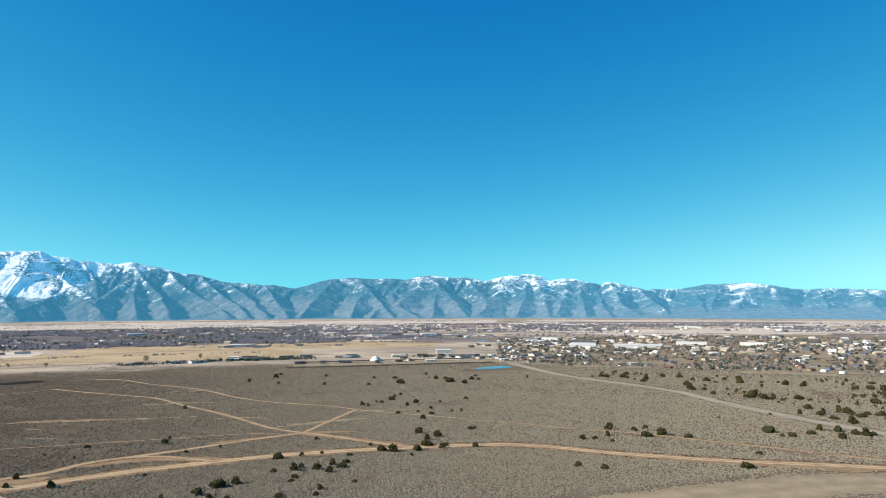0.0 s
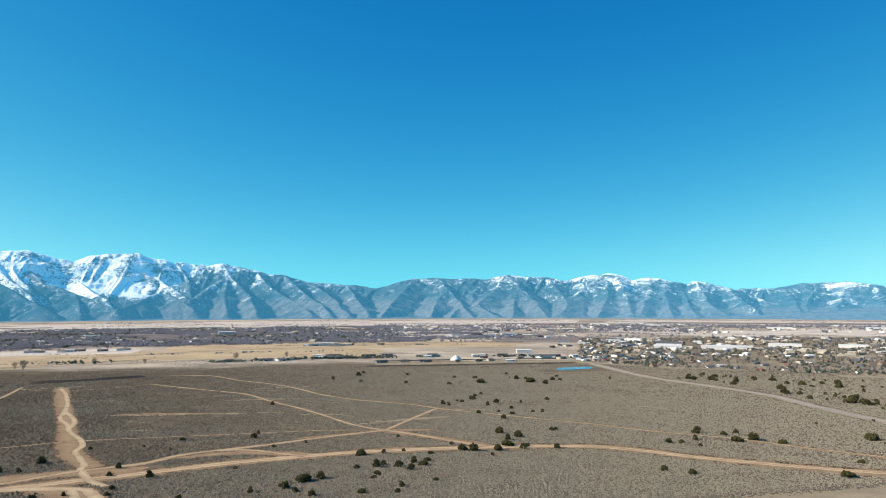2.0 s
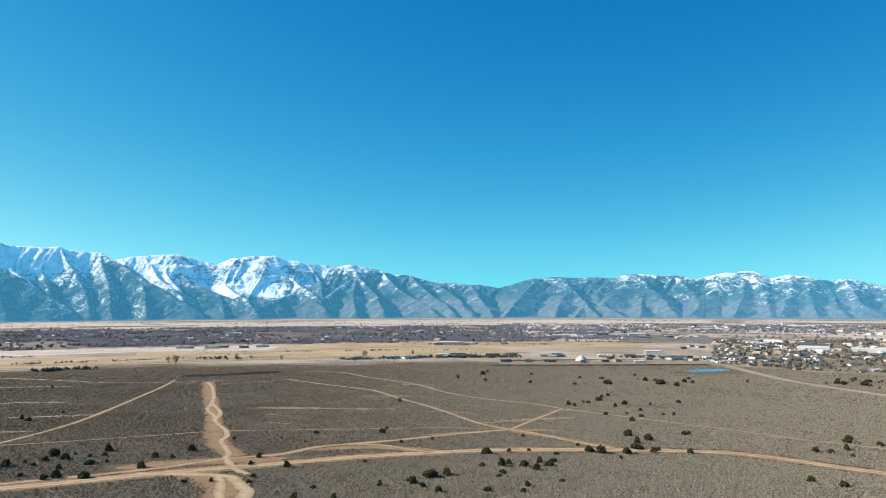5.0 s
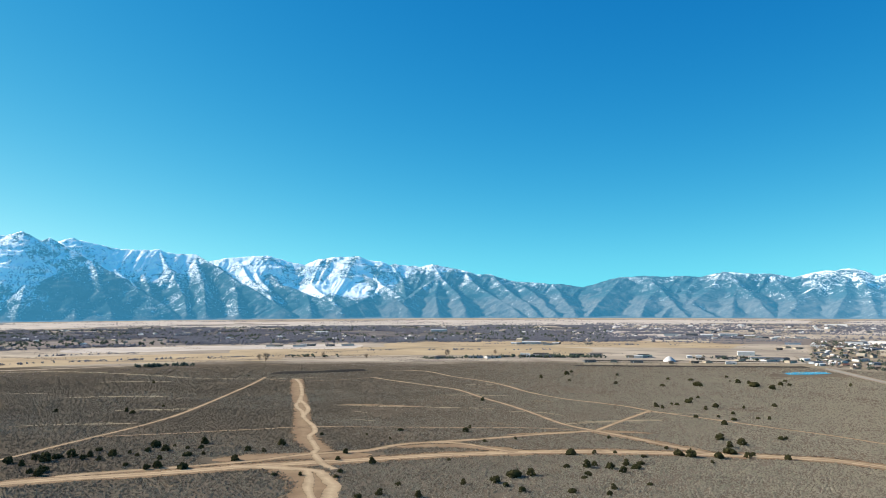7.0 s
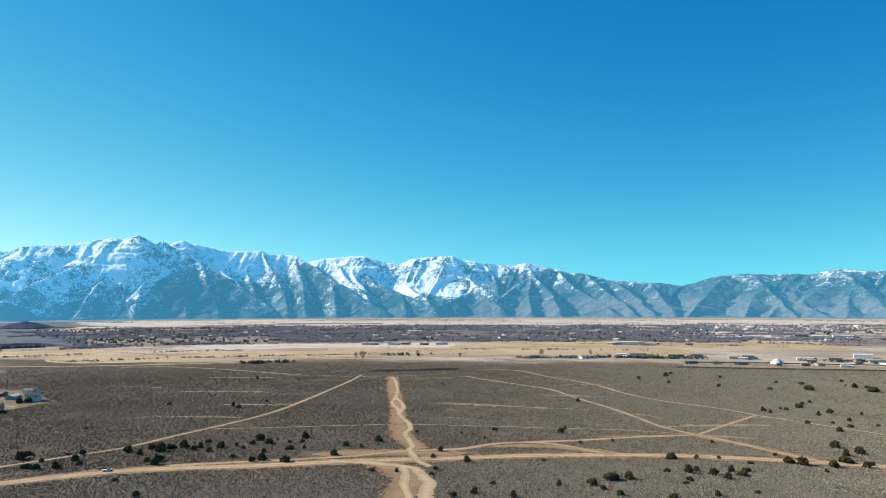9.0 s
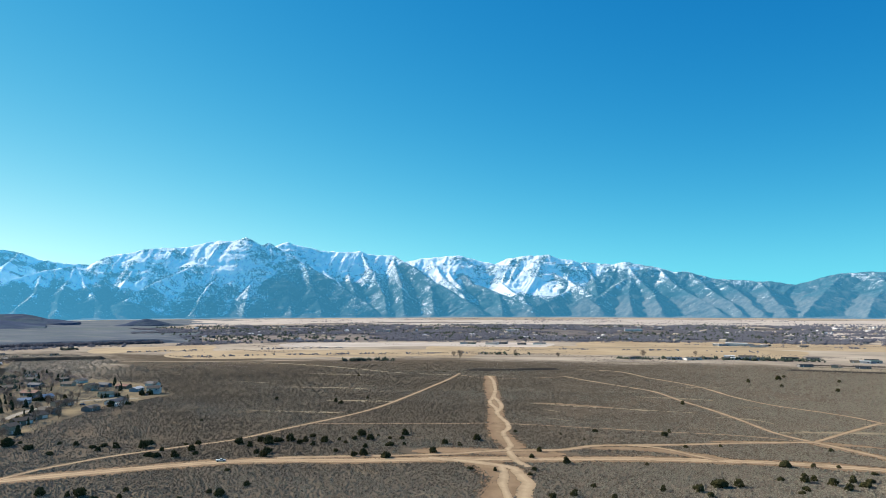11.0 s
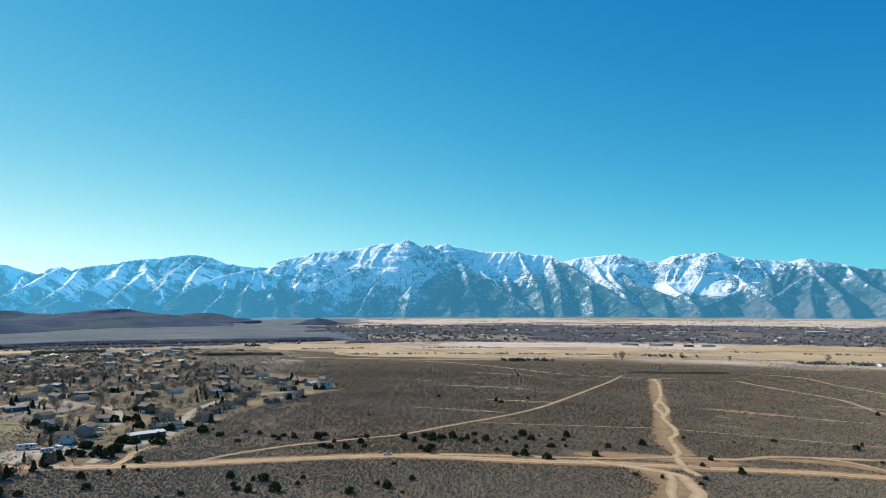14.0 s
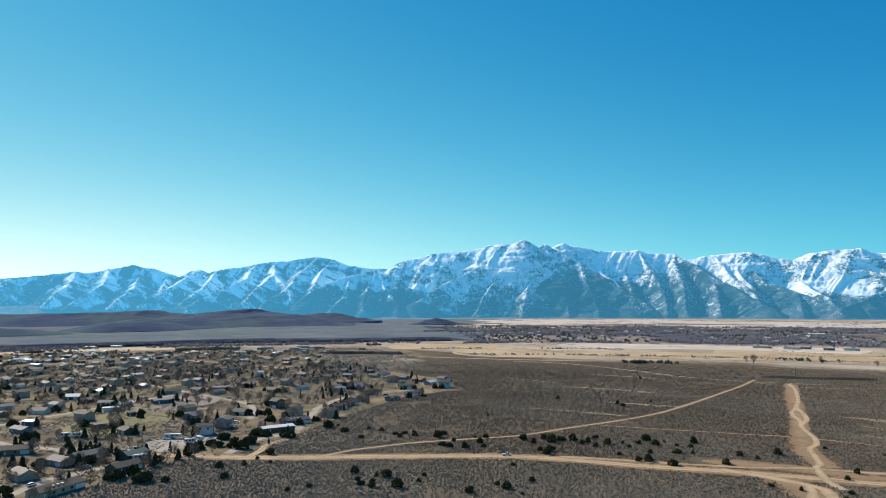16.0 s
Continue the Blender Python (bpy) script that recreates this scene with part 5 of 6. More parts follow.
def house(length, depth, storeys, wall, roof, label, category="house", pitch=0.42, eave=0.5, garage=True, detail=True, name="house"):
    """A gabled building, ridge along x: walls, roof, door, windows, garage door, chimney."""
    home = new(name)
    h, a, b = 2.7 * storeys + 0.2, length / 2, depth / 2
    top = h + pitch * b
    bm = bmesh.new()
    ends = []
    for x in (-a, a):
        ends.append([bm.verts.new(p) for p in ((x, -b, -0.3), (x, b, -0.3), (x, b, h), (x, 0, top), (x, -b, h))])
    bm.faces.new(ends[0][::-1]), bm.faces.new(ends[1])
    for i, j in ((0, 4), (1, 2), (0, 1)):
        bm.faces.new((ends[0][i], ends[0][j], ends[1][j], ends[1][i]) if i == 1 else (ends[0][j], ends[0][i], ends[1][i], ends[1][j]))
    part("wall", bm, WALLS[wall], home)
    bm = bmesh.new()
    for side in (-1, 1):
        drop = pitch * (b + eave)
        p = [(0, top + 0.05), (side * (b + eave), top + 0.05 - drop), (side * (b + eave), top + 0.27 - drop), (0, top + 0.27)]
        rows = [[bm.verts.new((x, y, z)) for y, z in p] for x in (-a - eave, a + eave)]
        for i in range(4):
            bm.faces.new((rows[0][i], rows[0][(i + 1) % 4], rows[1][(i + 1) % 4], rows[1][i]))
        bm.faces.new(rows[0]), bm.faces.new(rows[1][::-1])
    bmesh.ops.recalc_face_normals(bm, faces=bm.faces[:])
    part("roof", bm, ROOFS[roof], home)
    for side in (-1, 1):
        y0, y1 = sorted((side * b, side * (b + 0.04)))
        count = max(2, int(length / 5)) if detail else 2
        for level in range(storeys if detail else 1):
            for k in range(count):
                x = -a + length * (k + 0.5) / count
                if side < 0 and level == 0 and (k == 0 or (k == count - 1 and garage)):
                    continue
                box("window", (x - 0.75, y0, 1.0 + 2.7 * level), (x + 0.75, y1, 2.2 + 2.7 * level), M["glass"], home)
    x = -a + length * 0.5 / (max(2, int(length / 5)) if detail else 2)
    box("door", (x - 0.5, -b - 0.05, 0.0), (x + 0.5, -b, 2.1), M["trim"], home, "white front door")
    if garage and detail:
        box("garage_door", (a - 5.4, -b - 0.05, 0.0), (a - 0.6, -b, 2.3), M["trim"], home, "white panelled garage door")
    if detail and storeys == 1:
        box("chimney", (a * 0.3, b * 0.2, h), (a * 0.3 + 0.8, b * 0.2 + 0.7, top + 0.9), WALLS["brown"], home, "brick-coloured chimney")
    return tagged(home, label, category)


BUILT = []


def set_down(ob, x, y, yaw, group=""):
    ob.matrix_basis = pose(x, y, float(gz(x, y)), 0, 0, yaw)
    BUILT.append((x, y))
    return tagged(ob, group=group)


# the houses nearest the craft, each as it stands
for x, y, length, depth, storeys, yaw, wall, roof in (
        (-392, 14, 25, 9, 1, 130, "cream", "brown"), (-433, 0, 15, 10, 1, 20, "cream", "tan"), (-465, 31, 17, 9, 1, 120, "tan", "grey"),
        (-458, 18, 14, 9, 1, 30, "cream", "grey"), (-424, 47, 17, 9, 1, 125, "green", "dark"), (-452, 55, 14, 9, 1, 120, "green", "green"),
        (-510, 106, 10, 8, 2, 70, "white", "dark"), (-533, 124, 13, 9, 2, 150, "pale_blue", "grey"), (-582, 111, 13, 10, 1, 140, "grey", "slate"),
        (-586, 148, 11, 9, 1, 60, "cream", "tan"), (-613, 187, 10, 9, 2, 20, "green", "dark"), (-756, 122, 19, 10, 1, 95, "cream", "brown"),
        (-756, 149, 12, 9, 1, 30, "tan", "dark"), (-681, 74, 11, 7, 1, 100, "white", "white"), (-698, 60, 12, 8, 1, 60, "blue", "grey"),
        (-759, 37, 13, 10, 1, 70, "green", "white"), (-791, 64, 13, 9, 1, 10, "pale_blue", "blue"), (-892, -11, 14, 9, 1, 80, "white", "grey"),
        (-906, 17, 14, 9, 1, 30, "cream", "grey"), (-660, 382, 12, 10, 2, 50, "white", "dark"), (-617, 322, 18, 9, 1, 110, "white", "slate"),
        (-673, 341, 13, 9, 1, 80, "green", "green"), (-646, 289, 16, 9, 1, 100, "cream", "dark"), (-700, 296, 15, 9, 1, 100, "pale_blue", "blue"),
        (-690, 276, 10, 8, 1, 60, "pale_blue", "blue"), (-522, 173, 21, 9, 1, 95, "grey", "grey"), (-716, 215, 11, 9, 1, 20, "brown", "brown"),
        (-779, 206, 13, 9, 1, 60, "cream", "grey"), (-574, 228, 13, 9, 1, 100, "tan", "brown"), (-505, -4, 16, 9, 1, 80, "tan", "brown"),
        (-676, 9, 13, 9, 1, 60, "white", "grey"), (-590, 245, 14, 9, 1, 110, "tan", "dark"), (-610, 262, 13, 9, 1, 30, "grey", "brown"),
        (-540, 60, 11, 8, 1, 20, "brown", "dark"), (-470, -20, 14, 9, 1, 40, "tan", "grey")):
    tall = "two-storey" if storeys == 2 else "single-storey"
    home = house(length, depth, storeys, wall, roof, f"{tall} {wall.replace('_', ' ')} house with a {roof} gabled roof")
    set_down(home, x, y, yaw, "houses at the edge of the flat")
    if length > 20:
        for k in range(3):
            light = box("skylight", (-4 + 2.6 * k, -2.6, 3.86), (-3.1 + 2.6 * k, -1.4, 4.42), M["trim"], home, "white roof dormer")

for x, y, length, depth, yaw, wall, roof, label in (
        (-499, 152, 24, 10, 95, "brown", "white", "long low house with a bright white roof"),
        (-763, 174, 17, 12, 70, "blue", "slate", "large blue metal barn with a pale roof"),
        (-687, 105, 18, 9, 100, "blue", "slate", "blue-grey metal workshop building"),
        (-575, 45, 9, 6, 110, "brown", "grey", "open-sided grey-roofed shed on a lot"), (-621, 72, 6, 4, 100, "brown", "dark", "small dark shed in dry grass"),
        (-613, 3, 10, 7, 40, "blue", "blue", "small shed with a blue metal roof"), (-660, 60, 12, 6, 95, "white", "white", "low white metal-roofed shed on a house lot")):
    set_down(house(length, depth, 1, wall, roof, label + " beside houses", "shed", 0.2, 0.3, False, False, "shed"), x, y, yaw, "sheds among the houses")

# prototypes for the scattered rest
kinds = []
for length, depth, storeys, wall, roof in ((13, 9, 1, "white", "grey"), (15, 9, 1, "cream", "brown"), (12, 9, 1, "tan", "dark"), (14, 8, 1, "grey", "grey"),
                                           (16, 8, 1, "pale_blue", "white"), (11, 9, 2, "cream", "dark"), (13, 8, 1, "brown", "tan"), (10, 7, 1, "white", "white"),
                                           (12, 8, 1, "blue", "slate"), (14, 9, 1, "tan", "red")):
    kinds.append(house(length, depth, storeys, wall, roof, f"{wall.replace('_', ' ')} house with a {roof} roof among bare trees", detail=False))
for k, ob in enumerate(kinds):
    set_down(ob, -930 - 35 * k, 40 + 22 * (k % 5), 40 * k, "scattered houses")


def settle(count, poly, b0, b1, r0, r1, group, gap, size=1.0):
    made, tries = 0, 0
    while made < count and tries < 20000:
        tries += 1
        b, r = radians(b0 + (b1 - b0) * rng.rand()), r0 + (r1 - r0) * rng.rand() ** 0.8
        x, y = -math.sin(b) * r, math.cos(b) * r
        if not inside(poly, np.array([x]), np.array([y]))[0] or min((x - p) ** 2 + (y - q) ** 2 for p, q in BUILT) < gap**2:
            continue
        if any(from_line(s, np.array([x]), np.array([y]))[0] < 13 for s in STREETS):
            continue
        home = set_down(copy_thing(kinds[rng.randint(len(kinds))], pose(0, 0, 0)), x, y, 20 + 90 * rng.randint(2) + 14 * rng.rand(), group)
        home.scale = (size * (0.8 + 0.35 * rng.rand()), size, size * 0.92)
        made += 1


settle(115, HOUSING, 60, 99, 560, 1300, "scattered houses", 26)
settle(190, TOWN, -36, -3, 980, 1500, "town houses", 17, 0.74)


def roofs(x, y, label):
    """Many far small houses, walls and gables, as one mesh for each of three paints."""
    v = np.array([(-6, -4, 0), (6, -4, 0), (6, 4, 0), (-6, 4, 0), (-6, -4, 3), (6, -4, 3), (6, 4, 3), (-6, 4, 3), (-6, 0, 4.8), (6, 0, 4.8)], float)
    f = np.array([(0, 1, 5), (0, 5, 4), (2, 3, 7), (2, 7, 6), (1, 2, 6), (1, 6, 5), (3, 0, 4), (3, 4, 7), (4, 5, 9), (4, 9, 8), (6, 7, 8), (6, 8, 9), (5, 6, 9), (7, 4, 8)])
    pick = rng.randint(4, size=len(x)) % 3
    for k, material in enumerate((WALLS["cream"], WALLS["white"], ROOFS["slate"])):
        px, py = x[pick == k], y[pick == k]
        size = 0.6 + 0.7 * rng.rand(len(px))
        ob = strew("far_houses", (v, f), np.stack([px, py, 0 * px], 1), size, size, material, 0.02)
        tagged(ob, label, "houses", kind="stuff")


x, y = ring_scatter(1250, 1500, 60, 99, 1500)
ok = inside(HOUSING, x, y)
roofs(x[ok], y[ok], "far small houses among bare trees")
x, y = ring_scatter(1250, 2000, -36, -3, 2200)
ok = inside(TOWN, x, y)
roofs(x[ok], y[ok], "far small town houses with pale roofs")
x, y = ring_scatter(1680, 2650, 6, 58, 6500)
roofs(x, y, "far small houses among valley woods")
x, y = clumped(*ring_scatter(2150, 3000, -35, 10, 4200), 200, 0.47)
roofs(x, y, "far small houses on the valley floor")

# far buildings: warehouses, works yard, farms
for x, y, length, depth, yaw, wall, roof, label in (
        (281, 1443, 52, 34, -12, "white", "white", "long white warehouse with a flat pale roof"), (300, 1530, 50, 30, -14, "white", "slate", "grey-roofed warehouse"),
        (385, 1418, 92, 34, -15, "white", "white", "very long white factory hall"), (520, 1500, 60, 26, -20, "white", "white", "white factory hall"),
        (640, 1480, 50, 20, -22, "white", "white", "long low white hall"), (255, 1700, 40, 24, -30, "white", "white", "white storage hall"),
        (210, 1690, 36, 20, -30, "pale_blue", "grey", "grey storage hall"), (30, 1195, 44, 12, 0, "white", "slate", "long white works building with blue trim"),
        (0, 1290, 26, 16, 5, "white", "white", "white farm building"), (-150, 1190, 22, 12, 10, "pale_blue", "green", "green-roofed farm shed"),
        (-320, 1185, 26, 10, 16, "brown", "dark", "dark farm shed by hedges"), (-345, 1175, 16, 9, 16, "white", "white", "white farm shed"),
        (-260, 1190, 24, 10, 14, "green", "dark", "dark green farm building"), (-420, 1480, 40, 14, 15, "white", "white", "white farm buildings in a field"),
        (-380, 1465, 22, 12, 15, "white", "grey", "grey-roofed farm shed"), (-455, 1475, 18, 12, 15, "white", "white", "white farm shed"),
        (-90, 1930, 30, 16, 10, "white", "white", "white works hall"), (-40, 1980, 44, 18, 10, "white", "white", "white works hall"),
        (-130, 1990, 30, 16, 10, "grey", "grey", "grey works hall"), (10, 1900, 24, 14, 0, "cream", "white", "pale works hall"),
        (-180, 1960, 34, 14, 10, "white", "slate", "slate-roofed works hall"), (90, 1640, 30, 12, -5, "pale_blue", "blue", "blue-roofed hall"),
        (130, 1580, 26, 10, -5, "white", "white", "white hall"), (180, 1600, 24, 12, -10, "pale_blue", "slate", "slate-roofed hall"),
        (-1627, 105, 22, 10, 60, "white", "white", "white barn below the dark hills"), (-1622, 153, 22, 10, 60, "white", "white", "white barn below the dark hills"),
        (-880, 2050, 50, 14, 30, "white", "white", "white hall among bare woods"), (-1150, 1800, 40, 14, 40, "white", "white", "pale hall among bare woods"),
        (-700, 2060, 34, 12, 25, "cream", "white", "pale hall among bare woods"), (-1450, 1560, 40, 14, 50, "white", "slate", "grey hall among bare woods"),
        (850, 2500, 80, 20, -20, "white", "white", "white hall far down the valley"), (500, 2750, 90, 20, -15, "white", "white", "white hall far down the valley"),
        (1150, 2450, 90, 24, -25, "white", "white", "white hall far down the valley"), (300, 2900, 70, 20, -10, "white", "white", "white hall far down the valley")):
    hall = house(length, depth, 1 if depth < 14 else 2, wall, roof, label + " on the valley floor", "hall", 0.12, 0.3, False, False, "hall")
    set_down(hall, x, y, yaw, "halls and farm sheds")
# small sheds, stores and farmhouses in loose rows between the yards
SMALL = [house(length, depth, 1, wall, roof, f"small {wall.replace('_', ' ')} shed with a {roof} roof in a valley yard", "shed", 0.16, 0.3, False, False, "shed")
         for length, depth, wall, roof in ((14, 8, "white", "white"), (18, 9, "grey", "dark"), (22, 10, "pale_blue", "slate"), (12, 7, "tan", "brown"), (26, 11, "white", "grey"), (16, 9, "cream", "tan"))]
waiting = list(SMALL)
for ax, ay, bx, by, spread, count in (
        (-460, 1050, -290, 1160, 10, 13), (-250, 1175, 110, 1215, 16, 16), (-200, 1075, -20, 1110, 14, 8), (60, 1150, 190, 1290, 40, 20), (-230, 1840, 60, 1960, 45, 26),
        (60, 1480, 330, 1600, 40, 18), (-980, 1180, -760, 1330, 14, 9), (-420, 1480, -300, 1530, 12, 8), (-300, 2250, 150, 2350, 60, 14), (-1420, 380, -1300, 560, 30, 8)):
    for i in range(count):
        s = rng.rand()
        x, y = ax + (bx - ax) * s + spread * rng.randn(), ay + (by - ay) * s + spread * rng.randn()
        if min((x - p) ** 2 + (y - q) ** 2 for p, q in BUILT) < 200:
            continue
        ob = waiting.pop() if waiting else copy_thing(SMALL[rng.randint(len(SMALL))], pose(0, 0, 0))
        set_down(ob, x, y, math.degrees(math.atan2(by - ay, bx - ax)) + 90 * (rng.rand() < 0.2) + 8 * rng.randn(), "sheds between the yards")
ribbon("works_yard", [(-215, 1030), (-100, 1060), (20, 1100), (100, 1110)], 80, M["gravel"], "flat grey works yard behind an earth bank", "yard", 0.14, 0.05)
bm = bmesh.new()
profile = [(15, 0), (14, 2.5), (11, 5.5), (7, 9), (3, 11.5), (0.6, 12.2)]
rows = [[bm.verts.new((r * math.cos(a) * (1 + 0.05 * math.sin(3 * a)), r * math.sin(a), z)) for a in np.linspace(0, 2 * math.pi, 24, endpoint=False)] for r, z in profile]
for p, q in zip(rows, rows[1:]):
    for i in range(24):
        bm.faces.new((p[i], p[(i + 1) % 24], q[(i + 1) % 24], q[i]))
bm.faces.new(rows[-1])
mound = part("white_mound", bm, WALLS["white"], None, smooth=True)
mound.matrix_basis = pose(-106, 1122, 0.1) @ Matrix.Scale(0.62, 4)
tagged(mound, "white conical covered stockpile in the works yard", "stockpile")


def bank(points, height, wide, material, label):
    """A long earth bank with an uneven crest."""
    line = smooth_line(points, 4)
    ahead = np.gradient(line, axis=0)
    ahead /= np.linalg.norm(ahead, axis=1)[:, None]
    side = np.stack([-ahead[:, 1], ahead[:, 0]], 1)
    s = np.linspace(-1, 1, 9)
    P = line[:, None] + side[:, None] * (s * wide)[None, :, None]
    ends = np.clip(np.minimum(np.arange(len(line)), np.arange(len(line))[::-1]) / 3, 0, 1)[:, None]
    Z = height * np.clip(1.25 * (1 - np.abs(s)), 0, 1)[None] * ends * (0.75 + 0.5 * fractal(P[..., 0] / 9, P[..., 1] / 9, 3)) + gz(P[..., 0], P[..., 1]) - 0.1
    ob = sheet("earth_bank", np.concatenate([P, Z[..., None]], -1).reshape(-1, 3), grid_faces(len(line), 9), material, smooth=True)
    return tagged(ob, label, "earth bank", kind="structure")


M["bank"] = plain("scrubby_earth", (0.060, 0.052, 0.042), 0.95, 0.1, 0.4, 0.3)
bank([(-556, 752), (-510, 786), (-462, 838)], 2.6, 6, M["bank"], "dark scrub-covered earth bank at the edge of the flat")
bank([(-1211, 438), (-1190, 470), (-1160, 520), (-1120, 565)], 5.0, 9, M["bank"], "dark overgrown spoil bank beyond the houses")
bank([(-225, 1000), (-120, 1025), (0, 1062), (80, 1085)], 1.7, 6, M["bank"], "dark earth bank below the works yard")
bank([(-230, 1085), (-100, 1130), (60, 1165)], 1.2, 5, M["bank"], "dark bank behind the works yard")

# ---- gardens: trees near the houses ----
for x, y in BUILT[:42]:
    for _ in range(5):
        a, d = rng.rand() * 6.283, 9 + 9 * rng.rand()
        px, py = x + d * math.cos(a), y + d * math.sin(a)
        if any(from_line(s, np.array([px]), np.array([py]))[0] < 6 for s in STREETS) or any((px - p) ** 2 + (py - q) ** 2 < 64 for p, q in BUILT):
            continue
        if rng.rand() < 0.5:
            plant(BARE, px, py, 5 + 4 * rng.rand(), "garden trees")
        elif rng.rand() < 0.5:
            plant(PINES, px, py, 4.5 + 4 * rng.rand(), "garden pines")
        else:
            plant(JUNIPERS, px, py, 4 + 3 * rng.rand(), "garden junipers", "dark rounded juniper in a garden")
SCREEN = [(-484, 19), (-486, 24), (-489, 29), (-490, 34), (-479, 36), (-478, 39), (-471, 41), (-474, 45), (-467, 47), (-454, 48), (-392, 52), (-405, 41), (-410, 50), (-411, 20),
          (-394, -7), (-552, 0), (-549, 5), (-538, 34), (-461, 76), (-455, 86), (-466, 101), (-459, 92), (-459, 114), (-447, 116), (-463, 124), (-490, 136), (-483, 140), (-473, 149),
          (-468, 153), (-485, 113), (-554, 108), (-550, 115), (-564, 126), (-551, 132), (-584, 146), (-579, 154), (-570, 158), (-571, 167), (-542, 161), (-545, 173), (-514, 174), (-536, 188)]
LEAFLESS = [(-443, 8), (-431, -7), (-422, -4), (-400, 16), (-444, 20), (-418, 26), (-431, 36), (-435, 38), (-503, 5), (-508, 12), (-532, 98), (-522, 102), (-582, 95), (-666, 247),
            (-643, 245), (-657, 261), (-632, 263), (-602, 261), (-623, 226), (-616, 216), (-589, 261), (-640, 290), (-586, 288), (-576, 305), (-677, 212), (-671, 199), (-657, 184),
            (-655, 173), (-687, 171), (-692, 126), (-674, 86), (-651, 74)]
for x, y in SCREEN:
    plant(PINES + JUNIPERS, x, y, 5.0 + 2.5 * rng.rand(), "evergreen screen round the houses", "dark evergreen in a screen round houses")
for x, y in LEAFLESS:
    plant(BARE, x, y, 6 + 3 * rng.rand(), "garden trees")
rows = 0
while rows < 330:
    x, y = -420 - 560 * rng.rand(), -60 + 480 * rng.rand()
    if not inside(HOUSING, np.array([x]), np.array([y]))[0] or any((x - p) ** 2 + (y - q) ** 2 < 70 for p, q in BUILT) or soft_noise(x / 40, y / 40) < 0.42:
        continue
    if any(from_line(s, np.array([x]), np.array([y]))[0] < 7 for s in STREETS):
        continue
    if rng.rand() < 0.68:
        plant(BARE, x, y, 5 + 4 * rng.rand(), "garden trees")
    else:
        plant(PINES, x, y, 4 + 4 * rng.rand(), "garden pines")
    rows += 1
x, y = ring_scatter(400, 1150, 62, 101, 4.2)
ok = inside(HOUSING, x, y) & (fractal(x / 30, y / 30, 3) > 0.44)
for s in STREETS:
    ok &= from_line(s, x, y) > 6
x, y = x[ok], y[ok]
size = 0.4 + 0.7 * rng.rand(len(x)) ** 2
tagged(strew("shrubs", hump(1), np.stack([x, y, gz(x, y)], 1), size, size * 0.7, M["sage"]), "dry shrubs and weeds on house lots", "shrubs", kind="stuff")

# the two lone cottonwoods and the field bushes beyond the flat
for x, y, size in ((-676, 905, 15), (-640, 1010, 9), (-560, 1010, 9), (-395, 1165, 9), (-452, 1090, 12), (-700, 920, 10)):
    plant(BARE, x, y, size, "field trees", "large leafless cottonwood at a field edge")

# ---- vehicles, poles, fences ----


def vehicle(length, colour, label, category="car", pickup=False):
    """A car or pick-up: shaped body, glazed cabin, four wheels."""
    car = new(category.replace(" ", "_").replace("-", "_"))
    a, w = length / 2, 0.92
    bm = bmesh.new()
    side = [(-a, 0.35), (a, 0.35), (a, 0.75), (a - 0.25, 0.95), (a * 0.38, 1.02), (-a, 1.05)]
    rows = [[bm.verts.new((x, y, z)) for x, z in side] for y in (-w, w)]
    for i in range(6):
        bm.faces.new((rows[0][i], rows[0][(i + 1) % 6], rows[1][(i + 1) % 6], rows[1][i]))
    bm.faces.new(rows[0][::-1]), bm.faces.new(rows[1])
    bmesh.ops.recalc_face_normals(bm, faces=bm.faces[:])
    bmesh.ops.bevel(bm, geom=bm.edges[:], offset=0.07, segments=2, affect="EDGES")
    part("body", bm, colour, car)
    back = -a * 0.1 if pickup else -a * 0.92
    for name, grow, material, z0, z1 in (("cabin_glass", 0.0, M["glass"], 1.0, 1.55), ("cabin_roof", 0.03, colour, 1.53, 1.64)):
        bm = bmesh.new()
        low = 0.0 if name == "cabin_roof" else 0.35
        p = [(back - low * 0.3 - grow, z0), (a * 0.36 + low - grow, z0), (a * 0.36 - 0.35 + grow, z1), (back + 0.15 - grow, z1)]
        if name == "cabin_roof":
            p = [(back + 0.1, z0), (a * 0.36 - 0.3, z0), (a * 0.36 - 0.4, z1), (back + 0.2, z1)]
        rows = [[bm.verts.new((x, y * (0.86 if z > 1.2 else 0.95), z)) for x, z in p] for y in (-w, w)]
        for i in range(4):
            bm.faces.new((rows[0][i], rows[0][(i + 1) % 4], rows[1][(i + 1) % 4], rows[1][i]))
        bm.faces.new(rows[0][::-1]), bm.faces.new(rows[1])
        bmesh.ops.recalc_face_normals(bm, faces=bm.faces[:])
        part(name, bm, material, car)
    for x in (-a * 0.62, a * 0.62):
        for y in (-w + 0.08, w - 0.08):
            bm = bmesh.new()
            tube(bm, (x, y - 0.12, 0.36), (x, y + 0.12, 0.36), 0.36, 0.36, 14)
            part("wheel", bm, M["tyre"], car)
    return tagged(car, label, category)


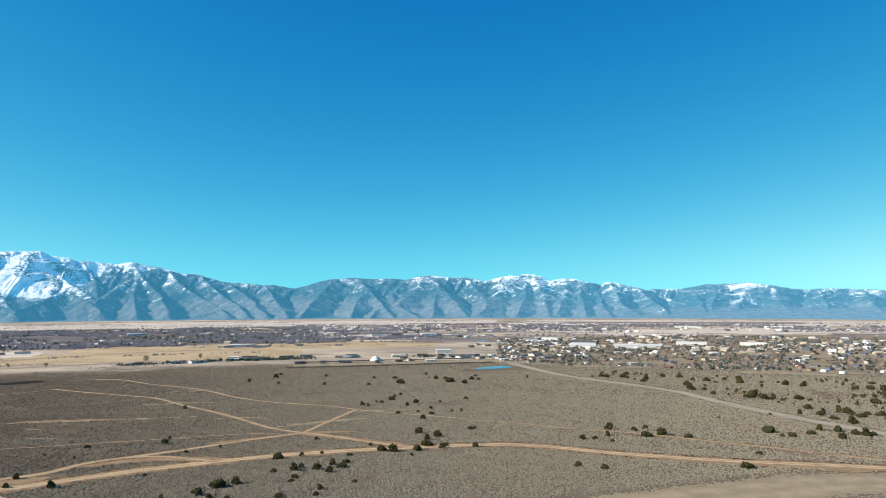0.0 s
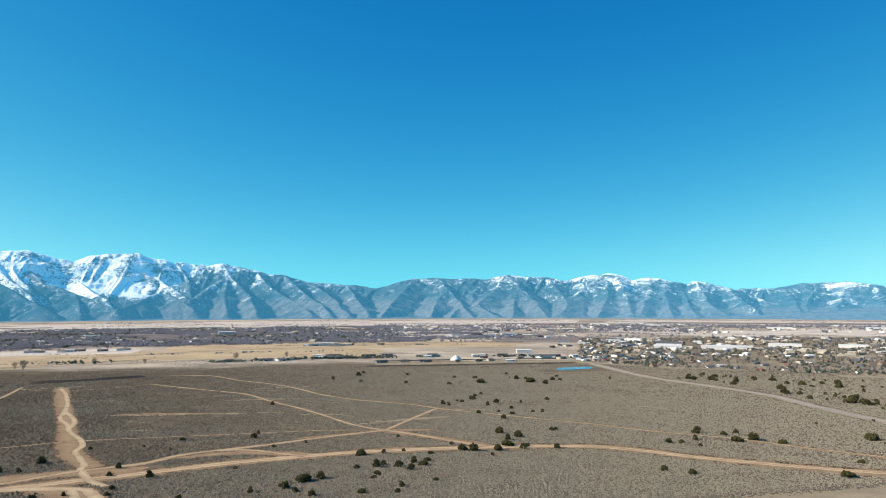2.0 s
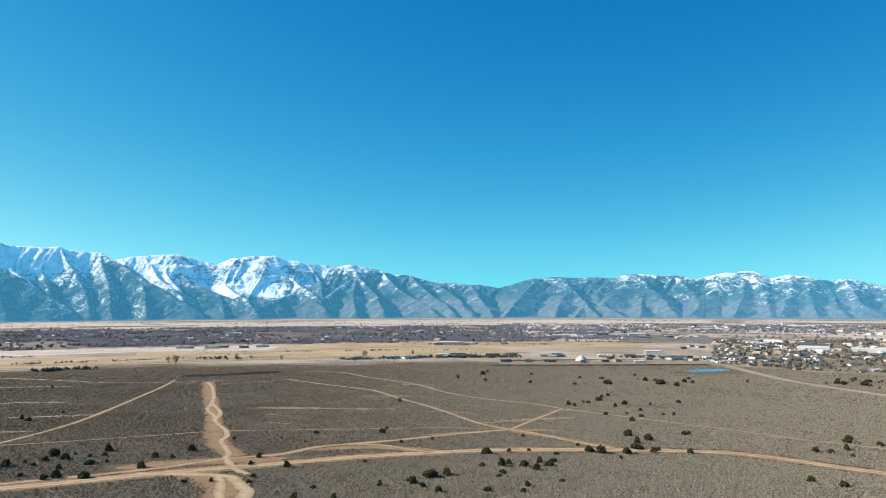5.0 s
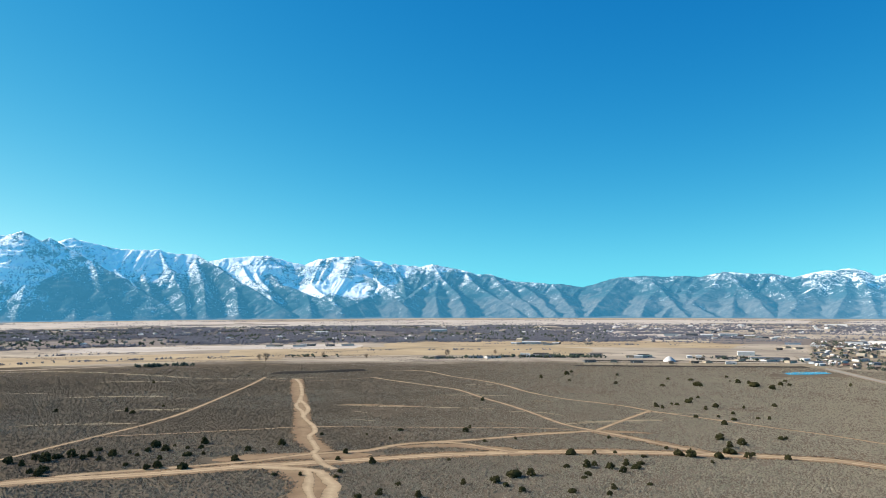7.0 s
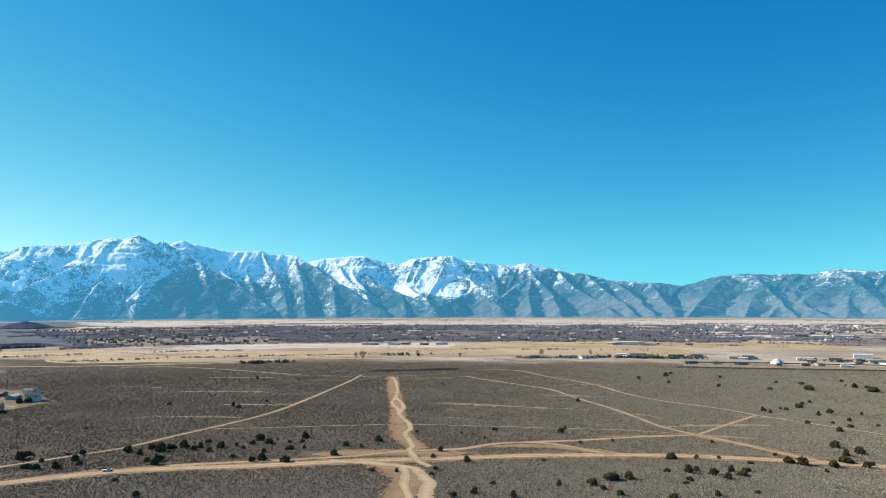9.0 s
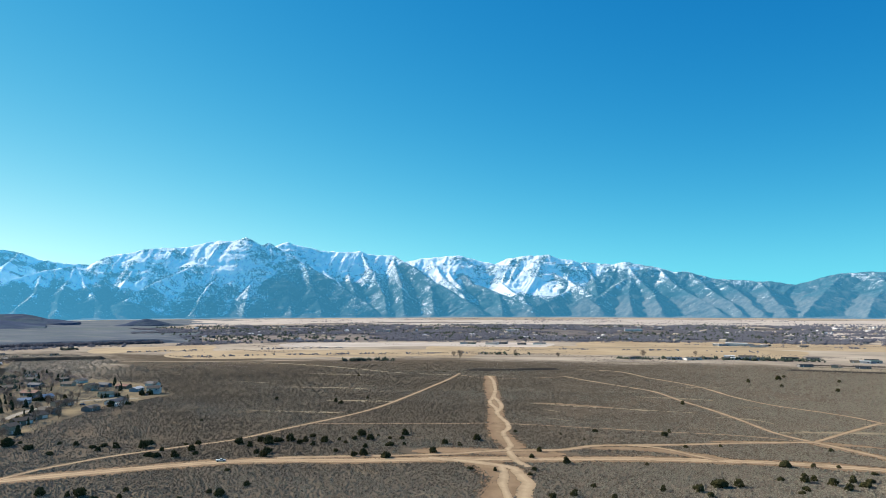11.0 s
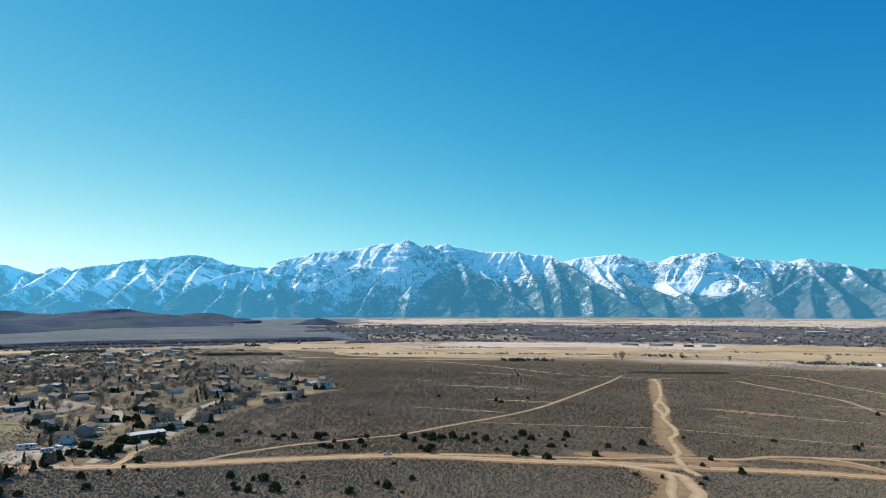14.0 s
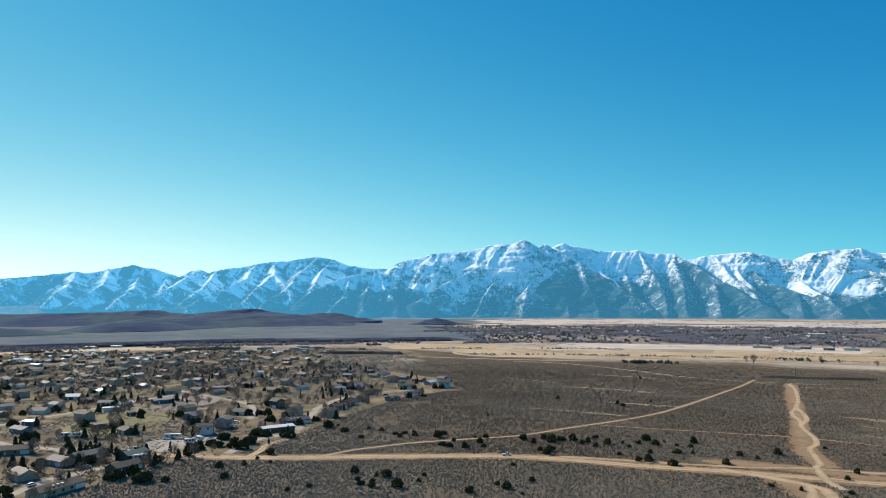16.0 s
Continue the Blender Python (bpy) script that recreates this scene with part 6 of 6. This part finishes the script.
PAINT = {k: plain(k + "_car_paint", c, 0.3, 0.5, 0.05) for k, c in (("silver", (0.5, 0.53, 0.56)), ("white", (0.78, 0.78, 0.77)), ("red", (0.30, 0.05, 0.04)), ("navy", (0.06, 0.09, 0.15)), ("grey", (0.2, 0.2, 0.21)))}
truck = vehicle(5.4, PAINT["silver"], "silver pick-up truck standing on the dirt road", "pick-up truck", True)
truck.matrix_basis = pose(-348.5, 243.5, float(gz(-348.5, 243.5)) + 0.11, 0, 0, 55)
cars = [vehicle(4.6, PAINT[k], f"{k} car parked beside houses") for k in ("white", "silver", "red", "navy", "grey")]
for k, (x, y, yaw) in enumerate(((-412, 4, 130), (-440, 30, 120), (-446, 40, 30), (-478, 60, 80), (-520, 128, 20), (-545, 136, 60), (-600, 205, 10), (-640, 170, 80),
                                 (-632, 300, 40), (-655, 372, 120), (-690, 165, 70), (-742, 160, 10), (-705, 95, 60), (-560, 20, 10), (-588, 232, 90))):
    ob = cars[k] if k < 5 else copy_thing(cars[k % 5], pose(0, 0, 0))
    ob.matrix_basis = pose(x, y, float(gz(x, y)) + 0.1, 0, 0, yaw)
    tagged(ob, group="parked cars")


def trailer(length, label):
    rv = new("travel_trailer")
    bm = bmesh.new()
    slab(bm, (-length / 2, -1.2, 0.6), (length / 2, 1.2, 3.1))
    bmesh.ops.bevel(bm, geom=bm.edges[:], offset=0.25, segments=3, affect="EDGES")
    part("body", bm, WALLS["white"], rv)
    for x in (-length * 0.3, 0.0, length * 0.25):
        for y0, y1 in ((-1.23, -1.2), (1.2, 1.23)):
            box("window", (x - 0.6, y0, 1.6), (x + 0.6, y1, 2.4), M["glass"], rv)
    for y in (-1.0, 1.0):
        for x in (-0.5, 0.5):
            bm = bmesh.new()
            tube(bm, (x, y - 0.12, 0.36), (x, y + 0.12, 0.36), 0.36, 0.36, 12)
            part("wheel", bm, M["tyre"], rv)
    return tagged(rv, label, "travel trailer")


for x, y, length, yaw in ((-503, 84, 11, 70), (-481, 91, 7, 80), (-446, 57, 8, 100), (-548, 23, 7, 95), (-545, 30, 6, 80), (-486, 98, 6, 20), (-600, 315, 7, 110)):
    rv = trailer(length, "white travel trailer parked in a gravel yard")
    rv.matrix_basis = pose(x, y, float(gz(x, y)) + 0.06, 0, 0, yaw)
    tagged(rv, group="parked trailers")


def utility_pole(tall=11.0):
    pole = new("utility_pole")
    bm = bmesh.new()
    tube(bm, (0, 0, -0.5), (0, 0, tall), 0.17, 0.11, 8)
    part("shaft", bm, M["pole"], pole)
    box("crossarm", (-1.3, -0.07, tall - 1.0), (1.3, 0.07, tall - 0.85), M["pole"], pole)
    for x in (-1.1, 0.0, 1.1):
        bm = bmesh.new()
        tube(bm, (x, 0, tall - 0.86), (x, 0, tall - 0.6), 0.06, 0.04, 6)
        part("insulator", bm, M["steel"], pole)
    return tagged(pole, "tall weathered wooden utility pole", "utility pole", "utility poles")


first = utility_pole()
spots = [(-474, 62), (-458, 88), (296, 545), (262, 640), (244, 745), (205, 835), (155, 930), (-520, 30), (-560, 5), (-600, -18), (300, 470),
         (-690, 560), (-640, 640), (-590, 720), (-750, 500), (-812, 440), (-540, 800)]
for k, (x, y) in enumerate(spots):
    ob = first if k == 0 else copy_thing(first, pose(0, 0, 0))
    ob.matrix_basis = pose(x, y, float(gz(x, y)), 0, 0, 40)


def fence(points, label):
    """Posts and two rails along a line."""
    line = smooth_line(points, 3.2)
    run = new("fence")
    for (ax, ay), (bx, by) in zip(line, line[1:]):
        za, zb = float(gz(ax, ay)), float(gz(bx, by))
        bm = bmesh.new()
        tube(bm, (ax, ay, za - 0.2), (ax, ay, za + 1.3), 0.08, 0.08, 5)
        part("post", bm, M["board"], run)
        for z in (0.5, 1.05):
            bm = bmesh.new()
            tube(bm, (ax, ay, za + z), (bx, by, zb + z), 0.06, 0.06, 4)
            part("rail", bm, M["board"], run)
    return tagged(run, label, "fence")


for points in ([(-540, -30), (-510, -6), (-488, 12)], [(-560, 60), (-545, 92), (-520, 108)], [(-640, 60), (-600, 95), (-560, 120)], [(-470, 30), (-500, 60), (-512, 92)]):
    fence(points, "weathered wooden post and rail fence round a lot")

# the first of each kind of tree takes a place of its own
for k, ob in enumerate(JUNIPERS + PINES + BARE):
    x, y = (-205 + 61 * k, 905 - 23 * (k % 3)) if k < 6 else (-640 - 22 * (k - 6), 205 + 17 * (k % 4))
    ob.matrix_basis = pose(x, y, float(gz(x, y)) - 0.05, 0, 0, 40 * k)
    ob.scale = (3.6, 3.6, 3.6) if k < 6 else (6.0, 6.0, 6.0)
